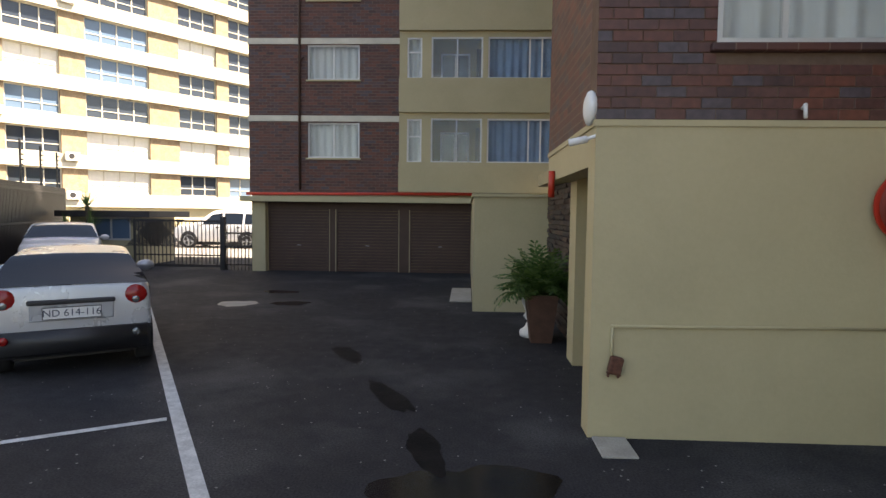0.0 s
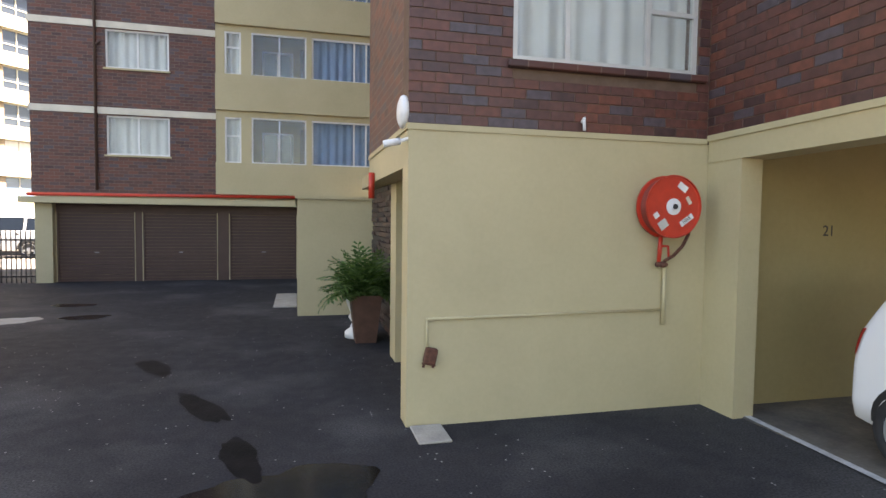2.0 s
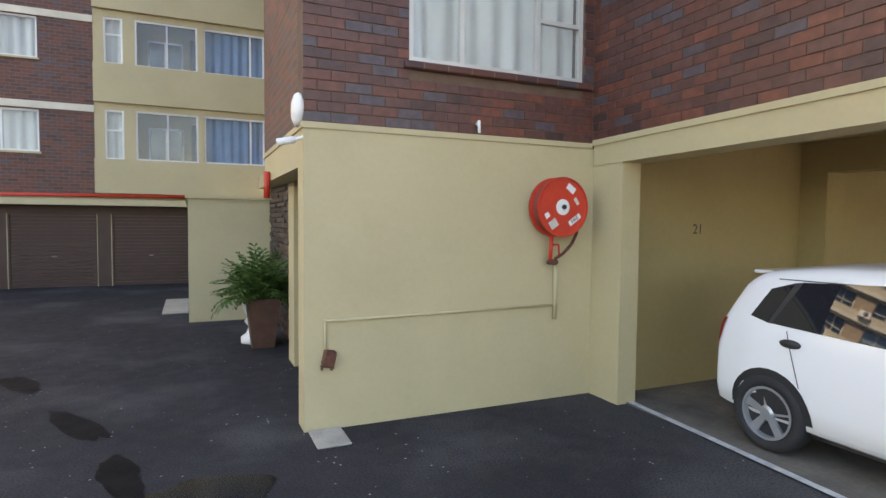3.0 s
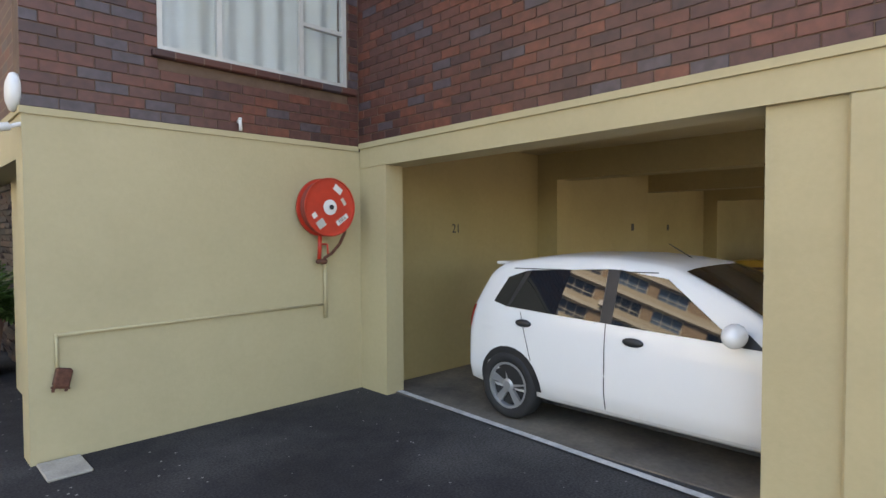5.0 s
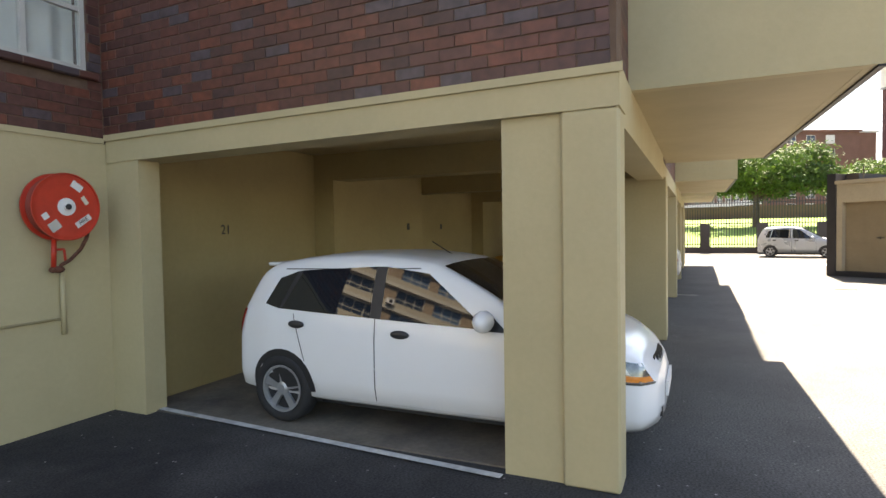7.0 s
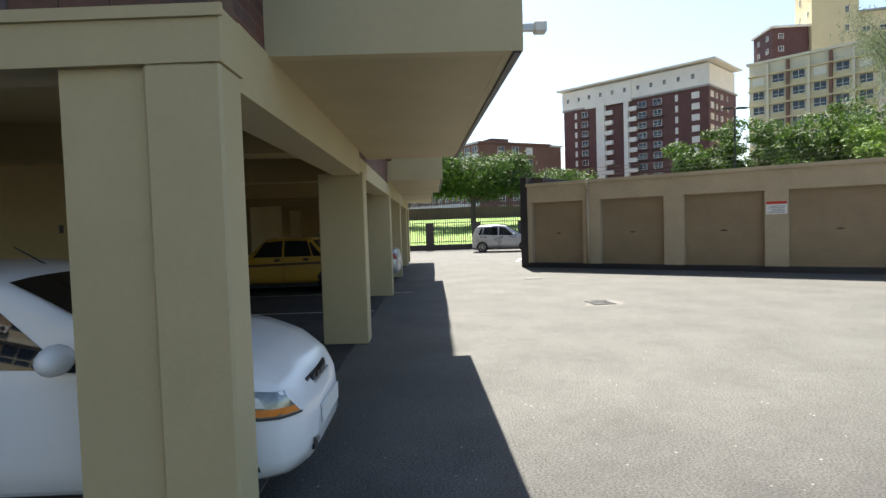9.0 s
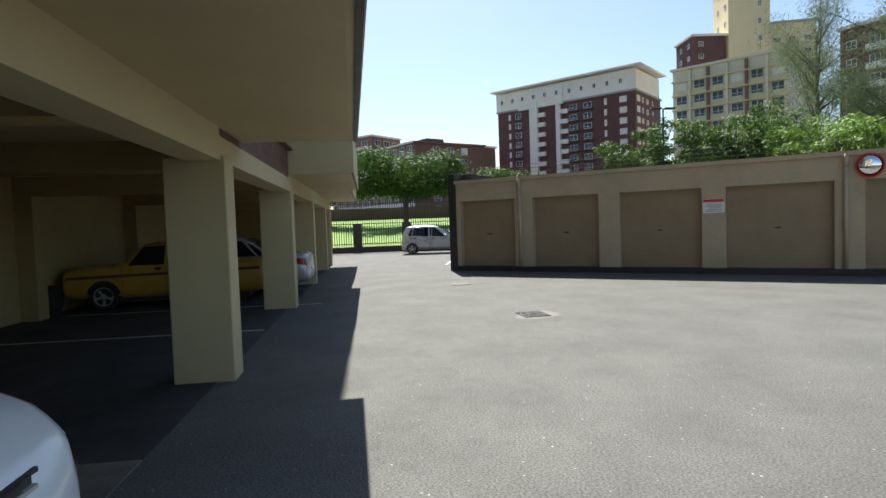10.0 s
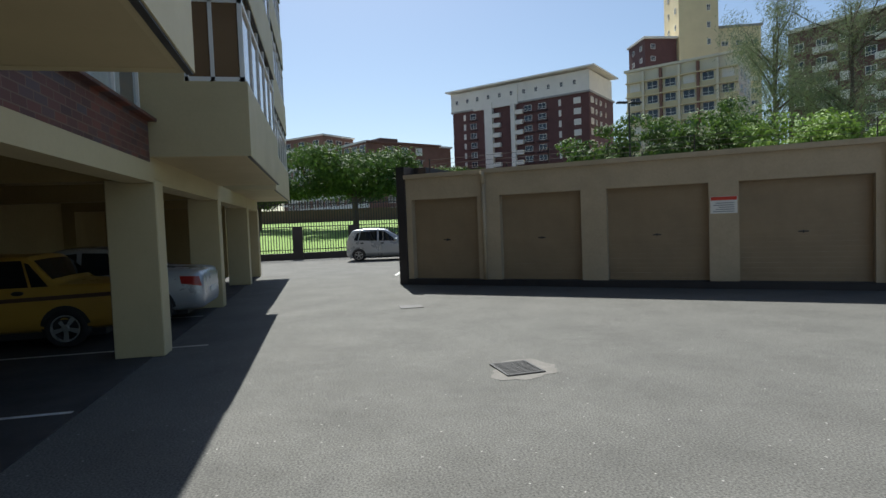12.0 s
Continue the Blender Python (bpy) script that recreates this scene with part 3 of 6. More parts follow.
for s in (5.5, -2.82):
    bm = bmesh.new()
    tube(bm, (s, 0.06, 0.16), (s, 0.06, 2.6), 0.05)
    tube(bm, (s, 0.06, 2.6), (s, 0.12, 2.9), 0.05)
    bmesh.ops.transform(bm, matrix=GO, verts=bm.verts[:])
    tagged(ob_from("downpipe", bm, M_GARAGE_WALL, True), "tan painted round rainwater downpipe", "downpipe")
t = thing("notice", "white notice with red heading on the garage pier", "sign", GO @ pose(0.04, 0.006, 1.62))
part("panel", boxes((-0.26, 0.26, 0, 0.008, 0, 0.36)), M_WHITE, t)
part("heading", boxes((-0.25, 0.25, 0.008, 0.012, 0.28, 0.355)), M_RED, t)
bm = bmesh.new()
for i in range(5):
    box(bm, -0.2, 0.2 - 0.05 * (i % 3), 0.008, 0.011, 0.03 + 0.045 * i, 0.05 + 0.045 * i)
part("text_line", bm, material("grey_print", (0.35, 0.36, 0.38), 0.6), t)

# ---- cars ----
class CarShape:
    """A car body lofted over stations (x, underside, top, half width, belt height) from tail to nose."""

    def __init__(self, stations, tumble=0.34, r=0.07, sub=6):
        st, out = [np.array(s, float) for s in stations], []
        for i in range(len(st) - 1):
            p0, p1, p2, p3 = st[max(0, i - 1)], st[i], st[i + 1], st[min(len(st) - 1, i + 2)]
            for k in range(sub):
                u = k / sub
                out.append(0.5 * (2 * p1 + (p2 - p0) * u + (2 * p0 - 5 * p1 + 4 * p2 - p3) * u * u + (3 * p1 - p0 - 3 * p2 + p3) * u ** 3) * 0.55 + 0.45 * (p1 * (1 - u) + p2 * u))
        out.append(st[-1])
        self.st, self.tumble, self.r, self.sub = out, tumble, r, sub
        self.rings = [self.ring(s) for s in out]

    def ring(self, s):
        x, zb, top, w, belt = s
        b = min(belt, top - 0.09)
        r = min(self.r, (top - b) * 0.6)
        wr = w * 0.975 - self.tumble * max(0, top - r - b)
        return [(0, zb), (0.8 * w, zb), (0.96 * w, zb + 0.06), (w, zb + 0.3 * (b - zb)), (w, zb + 0.55 * (b - zb)), (0.995 * w, zb + 0.8 * (b - zb)), (0.975 * w, b),
                (0.5 * (0.975 * w + wr), 0.5 * (b + top - r)), (wr, top - r), (wr - 0.3 * r, top - 0.35 * r), (wr - 1.1 * r, top - 0.05 * r), (0.6 * wr, top + 0.012), (0, top + 0.025)]

    def side(self, x, z):
        xs = [s[0] for s in self.st]
        i = max(1, min(len(xs) - 1, next((k for k, v in enumerate(xs) if v >= x), len(xs) - 1)))
        f = (x - xs[i - 1]) / max(1e-6, xs[i] - xs[i - 1])
        ring = [tuple(a[k] + (b[k] - a[k]) * min(1, max(0, f)) for k in (0, 1)) for a, b in zip(self.rings[i - 1], self.rings[i])]
        for (y0, z0), (y1, z1) in zip(ring[1:10], ring[2:11]):
            if z0 <= z <= z1 and z1 > z0:
                return y0 + (y1 - y0) * (z - z0) / (z1 - z0)
        return ring[9][0]

    def body(self):
        bm = bmesh.new()
        cols = []
        for s, ring in zip(self.st, self.rings):
            pts = [(s[0], -y, z) for y, z in ring[:0:-1]] + [(s[0], y, z) for y, z in ring[1:]]
            cols.append([bm.verts.new(p) for p in [(s[0], 0, ring[-1][1])][:0] + pts])
        n = len(cols[0])
        for a, b in zip(cols, cols[1:]):
            for i in range(n):
                j = (i + 1) % n
                bm.faces.new((a[i], a[j], b[j], b[i]))
        bm.faces.new(cols[0])
        bm.faces.new(cols[-1][::-1])
        bmesh.ops.remove_doubles(bm, verts=bm.verts[:], dist=0.0005)
        return bm

    def side_patch(self, quad, sgn, off=0.005, nu=8, nv=4):
        """A panel over the side: quad of (x, z): bottom tail, bottom nose, top nose, top tail."""
        bm = bmesh.new()
        g = []
        for i in range(nu + 1):
            u = i / nu
            col = []
            for j in range(nv + 1):
                v = j / nv
                x = (quad[0][0] * (1 - u) + quad[1][0] * u) * (1 - v) + (quad[3][0] * (1 - u) + quad[2][0] * u) * v
                z = (quad[0][1] * (1 - u) + quad[1][1] * u) * (1 - v) + (quad[3][1] * (1 - u) + quad[2][1] * u) * v
                col.append(bm.verts.new((x, sgn * (self.side(x, z) + off), z)))
            g.append(col)
        for a, b in zip(g, g[1:]):
            for j in range(nv):
                bm.faces.new((a[j], b[j], b[j + 1], a[j + 1]))
        return bm

    def top_patch(self, u0, u1, half0, half1, off=0.006, n=8, across=8):
        """A panel over the centre line between control stations u0 and u1 (tail, nose), with its half widths as shares of the roof's."""
        bm, g = bmesh.new(), []
        for i in range(n + 1):
            u = (u0 + (u1 - u0) * i / n) * self.sub
            k = min(len(self.st) - 2, int(u))
            f = u - k
            a, b = self.st[k], self.st[k + 1]
            x, top = a[0] + (b[0] - a[0]) * f, a[2] + (b[2] - a[2]) * f
            half = self.rings[k][9][0] + (self.rings[k + 1][9][0] - self.rings[k][9][0]) * f
            d = Vector((b[0] - a[0], 0, b[2] - a[2])).normalized()
            nrm = Vector((-d.z, 0, d.x))
            share = half0 + (half1 - half0) * i / n
            row = []
            for j in range(across + 1):
                y = (2 * j / across - 1) * share
                drop = 0.025 - 0.02 * abs(y) ** 2 - (0.03 * max(0, abs(y) - 0.75) / 0.25)
                row.append(bm.verts.new(Vector((x, y * half, top)) + nrm * (off + max(0.0, drop))))
            g.append(row)
        for a, b in zip(g, g[1:]):
            for j in range(across):
                bm.faces.new((a[j], a[j + 1], b[j + 1], b[j]))
        return bm


def disc(bm, c, r, y, seg=28, lo=0.0):
    """A flat round plate facing sideways at y, cut off below lo."""
    vs = [bm.verts.new((c[0] + r * math.cos(2 * math.pi * i / seg), y, max(lo, c[1] + r * math.sin(2 * math.pi * i / seg)))) for i in range(seg)]
    bm.faces.new(vs)


def wheel(parent, x, y, sgn, r, width=0.18, spokes=5, rim_mat=None):
    m = Matrix.Translation((x, y, r)) @ Matrix.Rotation(radians(-90 * sgn), 4, "X")
    bm = bmesh.new()
    lathe(bm, [(0.62 * r, -width), (0.94 * r, -width), (r, -0.8 * width), (r, -0.2 * width), (0.95 * r, 0), (0.82 * r, 0.008), (0.68 * r, -0.008), (0.66 * r, -0.05)], m, 32)
    tyre = part("wheel", bm, M_TYRE, parent, "", True)
    rim_m = rim_mat or M_RIM
    bm = bmesh.new()
    lathe(bm, [(0.68 * r, -0.02), (0.69 * r, 0.0), (0.63 * r, 0.0), (0.60 * r, -0.03), (0.61 * r, -0.045)], m, 32, False)
    lathe(bm, [(0.2 * r, -0.06), (0.2 * r, -0.012), (0.12 * r, 0.0), (0.02 * r, 0.0)], m, 16)
    for k in range(spokes):
        a = 2 * math.pi * k / spokes + 0.3
        q = m @ Matrix.Rotation(a, 4, "Z")
        v = box(bm, 0.14 * r, 0.64 * r, -0.085 * r, 0.085 * r, -0.04, -0.012)
        for p in v:
            s = 0.8 + 0.9 * (p.co.x / r)
            p.co = q @ Vector((p.co.x, p.co.y * s, p.co.z))
    part("rim", bm, rim_m, tyre, "spoked alloy rim", False)
    bm = bmesh.new()
    lathe(bm, [(0.6 * r, -0.075), (0.6 * r, -0.07), (0.01, -0.07)], m, 20)
    part("brake_well", bm, M_BLACK, tyre)


def text_part(name, words, size, mat, parent, m):
    cu = bpy.data.curves.new(name, "FONT")
    cu.body, cu.size, cu.extrude, cu.align_x, cu.align_y = words, size, 0.001, "CENTER", "CENTER"
    tmp = bpy.data.objects.new(name, cu)
    me = bpy.data.meshes.new_from_object(tmp)
    bpy.data.objects.remove(tmp)
    me.materials.append(mat)
    ob = new(name, me)
    ob.parent = parent
    ob.matrix_basis = m
    return ob


def ellipsoid(bm, c, rad, m=Matrix(), seg=16, rings=8):
    pts = [(math.sin(math.pi * i / rings), -math.cos(math.pi * i / rings)) for i in range(rings + 1)]
    pts = [(max(0.02, r), z) for r, z in pts]
    lathe(bm, pts, Matrix.Translation(c) @ m @ Matrix.Diagonal((*rad, 1)), seg)


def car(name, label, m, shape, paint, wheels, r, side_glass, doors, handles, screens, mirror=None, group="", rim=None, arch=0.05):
    t = thing(name, label, "car", m, group)
    body = part("body", shape.body(), paint, t, "", True)
    for sgn in (1, -1):
        for q in side_glass:
            part("side_window", shape.side_patch(q, sgn, 0.006, 10, 6), M_GLASS_CAR, t, "", True)
        for x, z0, z1, lean in doors:
            part("door_seam", shape.side_patch([(x - 0.004, z0), (x + 0.004, z0), (x + 0.004 + lean, z1), (x - 0.004 + lean, z1)], sgn, 0.003, 1, 12), M_BLACK, t)
        for x, z in handles:
            bm = bmesh.new()
            ellipsoid(bm, (x, sgn * (shape.side(x, z) + 0.008), z), (0.085, 0.022, 0.034))
            part("door_handle", bm, M_BLACK, t, "black door handle", True)
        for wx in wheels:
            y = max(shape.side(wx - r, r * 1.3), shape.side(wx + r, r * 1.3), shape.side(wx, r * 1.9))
            # flat dark patch on the side paints the shade of the wheel opening
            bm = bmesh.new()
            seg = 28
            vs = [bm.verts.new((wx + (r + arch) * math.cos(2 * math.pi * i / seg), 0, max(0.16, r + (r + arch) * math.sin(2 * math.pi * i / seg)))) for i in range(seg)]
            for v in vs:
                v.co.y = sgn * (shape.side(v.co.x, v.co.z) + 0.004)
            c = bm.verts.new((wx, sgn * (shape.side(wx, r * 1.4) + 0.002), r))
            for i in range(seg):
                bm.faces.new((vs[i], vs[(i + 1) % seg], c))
            part("wheel_arch", bm, M_BLACK, t, "dark patch painted as the shaded wheel opening")
            wheel(t, wx, sgn * (y + 0.012), sgn, r, rim_mat=rim)
        if mirror:
            x, z = mirror
            bm = bmesh.new()
            ellipsoid(bm, (x, sgn * (shape.side(x, z) + 0.11), z + 0.03), (0.075, 0.12, 0.08))
            part("mirror", bm, paint, t, "rounded door mirror", True)
            part("mirror_arm", boxes((x - 0.03, x + 0.03, *sorted((sgn * (shape.side(x, z) - 0.03), sgn * (shape.side(x, z) + 0.08))), z - 0.04, z)), M_BLACK, t)
    for nm, args in screens:
        part(nm, shape.top_patch(*args), M_GLASS_CAR, t, "", True)
    part("underbody", boxes((shape.st[0][0] + 0.35, shape.st[-1][0] - 0.35, -0.6, 0.6, 0.14, 0.3)), M_BLACK, t)
    return t


# white five-door hatchback in the bay; nose towards the yard
HATCH = [(-1.82, 0.30, 0.66, 0.60, 0.6), (-1.81, 0.26, 0.78, 0.71, 0.7), (-1.76, 0.22, 0.93, 0.77, 0.88), (-1.58, 0.2, 1.27, 0.80, 0.95), (-1.42, 0.2, 1.37, 0.822, 0.965), (-0.95, 0.19, 1.43, 0.835, 0.955), (-0.4, 0.19, 1.44, 0.835, 0.93),
         (0.1, 0.19, 1.385, 0.835, 0.905), (0.55, 0.19, 1.19, 0.832, 0.89), (0.95, 0.19, 0.975, 0.83, 0.88), (1.22, 0.2, 0.92, 0.815, 0.83), (1.48, 0.2, 0.83, 0.77, 0.73), (1.66, 0.21, 0.72, 0.68, 0.6), (1.76, 0.25, 0.61, 0.52, 0.5), (1.80, 0.30, 0.54, 0.34, 0.42)]
AVEO = CarShape(HATCH)
WHITE_CAR = car("white_hatchback", "white five-door hatchback parked nose out in the bay", pose(4.95, 1.67, 0.012, 0, 0, -90), AVEO, M_CAR_WHITE, (-1.265, 1.215), 0.295,
    [[(-1.46, 1.02), (-1.30, 0.985), (-1.16, 1.30), (-1.34, 1.24)], [(-1.27, 0.985), (-0.38, 0.945), (-0.38, 1.35), (-1.10, 1.31)], [(-0.28, 0.94), (0.62, 0.905), (0.10, 1.30), (-0.28, 1.35)]],
    [(-0.33, 0.28, 0.94, 0.0), (0.80, 0.28, 0.86, 0.03), (-1.02, 0.55, 0.95, -0.12)], [(-1.10, 0.86), (-0.10, 0.83)],
    [("windscreen", (7.2, 9.0, 0.9, 1.0)), ("rear_window", (2.1, 3.5, 0.9, 0.8))], (0.62, 0.95))
for sgn in (1, -1):
    part("quarter_frame", AVEO.side_patch([(0.62, 0.895), (0.78, 0.89), (0.66, 0.99), (0.56, 0.99)], sgn, 0.006, 4, 4), M_BLACK, WHITE_CAR)
    part("pillar_trim", AVEO.side_patch([(-0.38, 0.945), (-0.28, 0.94), (-0.28, 1.35), (-0.38, 1.35)], sgn, 0.005, 2, 6), M_BLACK, WHITE_CAR)
    part("pillar_trim", AVEO.side_patch([(-1.31, 0.985), (-1.26, 0.983), (-1.09, 1.31), (-1.17, 1.30)], sgn, 0.005, 2, 6), M_BLACK, WHITE_CAR)
    lens = part("headlight", AVEO.side_patch([(1.33, 0.625), (1.745, 0.565), (1.67, 0.70), (1.30, 0.80)], sgn, 0.012, 10, 6), M_LAMP_CLEAR, WHITE_CAR, "clear headlamp with amber lower strip", True)
    part("indicator", AVEO.side_patch([(1.36, 0.63), (1.74, 0.572), (1.72, 0.61), (1.50, 0.65)], sgn, 0.016, 8, 3), M_LAMP_AMBER, lens, "amber indicator lens", True)
    part("lamp_rim", AVEO.side_patch([(1.32, 0.612), (1.75, 0.552), (1.752, 0.565), (1.315, 0.626)], sgn, 0.014, 10, 1), M_BLACK, lens)
    part("reflector", AVEO.side_patch([(1.44, 0.67), (1.60, 0.64), (1.56, 0.70), (1.42, 0.735)], sgn, 0.0165, 6, 4), M_STEEL, lens, "bright reflector bowl", True)
    part("bonnet_seam", AVEO.side_patch([(0.98, 0.872), (1.32, 0.80), (1.32, 0.806), (0.98, 0.878)], sgn, 0.003, 8, 1), M_BLACK, WHITE_CAR)
    part("roof_seam", AVEO.side_patch([(-1.30, 1.315), (0.02, 1.335), (0.02, 1.343), (-1.30, 1.323)], sgn, 0.003, 16, 1), M_BLACK, WHITE_CAR)
    part("body_crease", AVEO.side_patch([(-1.0, 0.545), (0.75, 0.525), (0.75, 0.537), (-1.0, 0.557)], sgn, 0.007, 16, 2), M_CAR_WHITE, WHITE_CAR, "", True)
    part("tail_light", AVEO.side_patch([(-1.80, 0.76), (-1.75, 0.76), (-1.69, 0.97), (-1.74, 0.96)], sgn, 0.012, 6, 8), M_LAMP_RED, WHITE_CAR, "red tail lamp", True)
    part("fuel_flap", AVEO.side_patch([(-1.60, 0.76), (-1.42, 0.76), (-1.42, 0.88), (-1.60, 0.88)], sgn, 0.004, 3, 3), M_CAR_WHITE, WHITE_CAR)
    part("sill", AVEO.side_patch([(-0.88, 0.20), (0.90, 0.20), (0.90, 0.27), (-0.88, 0.27)], sgn, 0.008, 8, 2), M_CAR_WHITE, WHITE_CAR, "", True)
bm = bmesh.new()
for i in range(9):
    y0, y1 = -0.36 + 0.08 * i, -0.28 + 0.08 * i
    x = 1.745 - 0.6 * ((y0 + y1) / 2) ** 2
    box(bm, x - 0.06, x + 0.02, y0, y1, 0.585, 0.68)
part("grille", bm, M_BLACK, WHITE_CAR, "black grille with a chrome bar")
part("grille_bar", boxes((1.70, 1.772, -0.2, 0.2, 0.628, 0.645)), M_STEEL, WHITE_CAR)
part("front_plate", boxes((1.805, 1.822, -0.26, 0.26, 0.40, 0.51)), M_WHITE, WHITE_CAR, "pale number plate")
part("lower_intake", boxes((1.70, 1.79, -0.42, 0.42, 0.29, 0.36)), M_BLACK, WHITE_CAR)
bm = bmesh.new()
tube(bm, (0.02, 0, 1.41), (-0.2, 0.0, 1.54), 0.006, 0.004, 6)
part("antenna", bm, M_BLACK, WHITE_CAR)
part("spoiler", bevelled(boxes((-1.64, -1.40, -0.54, 0.54, 1.335, 1.365)), 0.012), M_CAR_WHITE, WHITE_CAR)

# silver small hatchback seen from behind in its marked bay
SMALL = [(-1.74, 0.30, 0.60, 0.66, 0.5), (-1.73, 0.26, 0.78, 0.74, 0.7), (-1.70, 0.24, 0.98, 0.75, 0.9), (-1.60, 0.22, 1.22, 0.755, 0.97), (-1.45, 0.2, 1.43, 0.76, 0.97), (-1.2, 0.2, 1.48, 0.765, 0.95), (-0.5, 0.2, 1.51, 0.765, 0.93),
         (0.1, 0.2, 1.45, 0.765, 0.91), (0.6, 0.2, 1.18, 0.76, 0.89), (1.0, 0.2, 0.97, 0.75, 0.87), (1.4, 0.22, 0.85, 0.7, 0.78), (1.66, 0.25, 0.7, 0.55, 0.6), (1.74, 0.3, 0.55, 0.4, 0.48)]
LOW = [(x, zb, top if top < 1.0 else 0.98 + (top - 0.98) * 0.66, w, min(belt, 0.93)) for x, zb, top, w, belt in SMALL]
SPARK = CarShape(LOW, tumble=0.55)
HEAD = math.degrees(math.atan2(0.838, -0.545))
SILVER_CAR = car("silver_hatchback", "small silver hatchback with round red tail lamps", pose(-5.22, 7.46, 0, 0, 0, HEAD), SPARK, M_CAR_SILVER, (-1.17, 1.17), 0.28,
    [[(-1.38, 0.96), (-1.2, 0.95), (-1.1, 1.20), (-1.25, 1.17)], [(-1.15, 0.95), (-0.3, 0.94), (-0.3, 1.24), (-1.05, 1.22)], [(-0.22, 0.94), (0.62, 0.91), (0.1, 1.20), (-0.22, 1.24)]],
    [(-0.26, 0.28, 0.94, 0.0), (0.75, 0.28, 0.87, 0.0)], [(-1.0, 0.85), (-0.05, 0.83)],
    [("windscreen", (7.2, 9.0, 0.9, 1.0)), ("rear_window", (2.0, 4.1, 1.04, 0.97))], (0.6, 0.95))
for sgn in (1, -1):
    bm = bmesh.new()
    ellipsoid(bm, (-1.70, sgn * 0.60, 0.84), (0.045, 0.125, 0.125))
    lamp = part("tail_light", bm, M_LAMP_RED, SILVER_CAR, "round red tail lamp", True)
    bm = bmesh.new()
    ellipsoid(bm, (-1.74, sgn * 0.60, 0.80), (0.012, 0.04, 0.04))
    part("reversing_lens", bm, M_LAMP_CLEAR, lamp, "", True)
    bm = bmesh.new()
    ellipsoid(bm, (-1.775, sgn * 0.60, 0.44), (0.02, 0.045, 0.045))
    part("reflector", bm, M_LAMP_CLEAR if sgn < 0 else M_LAMP_RED, SILVER_CAR, "round bumper reflector", True)
part("bumper", bevelled(boxes((-1.775, -1.50, -0.745, 0.745, 0.24, 0.555)), 0.04, 3), M_BLACK, SILVER_CAR, "dark grey plastic bumper", True)
part("tailgate_recess", bevelled(boxes((-1.752, -1.73, -0.38, 0.38, 0.615, 0.80)), 0.008), M_CAR_SILVER, SILVER_CAR)
part("tailgate_grip", bevelled(boxes((-1.775, -1.72, -0.40, 0.40, 0.79, 0.84)), 0.012), M_BLACK, SILVER_CAR)
plate = part("number_plate", boxes((-1.772, -1.756, -0.26, 0.26, 0.64, 0.755)), M_WHITE, SILVER_CAR, "white number plate with black characters")
text_part("plate_text", "ND 614-116", 0.104, material("plate_ink", (0.02, 0.03, 0.06), 0.5), plate, Matrix.Translation((-1.774, 0, 0.697)) @ Matrix.Rotation(radians(-90), 4, "Z") @ Matrix.Rotation(radians(90), 4, "X"))
part("plate_rim", boxes((-1.774, -1.757, -0.268, 0.268, 0.632, 0.64), (-1.774, -1.757, -0.268, 0.268, 0.755, 0.763), (-1.774, -1.757, -0.268, -0.26, 0.64, 0.755), (-1.774, -1.757, 0.26, 0.268, 0.64, 0.755)), M_BLACK, plate)
part("brake_light", boxes((-1.52, -1.44, -0.13, 0.13, 1.215, 1.24)), M_LAMP_RED, SILVER_CAR)
bm = bmesh.new()
tube(bm, (-1.71, 0.0, 0.99), (-1.69, 0.36, 1.0), 0.008, 0.006, 6)
part("rear_wiper", bm, M_BLACK, SILVER_CAR)

# sedan shape used for the others
SEDAN = [(-2.2, 0.34, 0.62, 0.62, 0.55), (-2.17, 0.28, 0.85, 0.76, 0.78), (-2.05, 0.24, 0.95, 0.82, 0.86), (-1.5, 0.22, 0.99, 0.85, 0.9), (-1.25, 0.22, 1.03, 0.855, 0.92), (-0.75, 0.22, 1.34, 0.86, 0.93), (-0.45, 0.22, 1.41, 0.86, 0.93), (0.1, 0.22, 1.42, 0.86, 0.92),
         (0.35, 0.22, 1.35, 0.86, 0.91), (1.0, 0.22, 0.96, 0.855, 0.89), (1.5, 0.22, 0.89, 0.84, 0.84), (2.0, 0.25, 0.78, 0.78, 0.72), (2.2, 0.3, 0.62, 0.62, 0.55)]
SALOON = CarShape(SEDAN)
GLASS_SALOON = [[(-1.2, 0.95), (-1.0, 0.945), (-0.75, 1.25), (-0.85, 1.22)], [(-0.96, 0.945), (-0.2, 0.94), (-0.2, 1.34), (-0.6, 1.32)], [(-0.12, 0.94), (0.9, 0.93), (0.3, 1.3), (-0.12, 1.34)]]
# boxy old saloon: upright sides, low flat bonnet and boot
OLD = [(-2.02, 0.36, 0.80, 0.72, 0.72), (-2.0, 0.3, 0.88, 0.77, 0.8), (-1.9, 0.26, 0.92, 0.78, 0.83), (-1.2, 0.24, 0.94, 0.79, 0.85), (-1.08, 0.24, 0.97, 0.79, 0.87), (-0.72, 0.24, 1.33, 0.79, 0.88), (-0.6, 0.24, 1.37, 0.79, 0.88), (0.3, 0.24, 1.38, 0.79, 0.88),
       (0.45, 0.24, 1.33, 0.79, 0.88), (0.85, 0.24, 0.95, 0.79, 0.87), (1.2, 0.24, 0.92, 0.79, 0.84), (1.9, 0.26, 0.87, 0.78, 0.79), (2.0, 0.3, 0.82, 0.77, 0.74), (2.03, 0.36, 0.74, 0.72, 0.66)]
COUPE = CarShape(OLD, tumble=0.28)
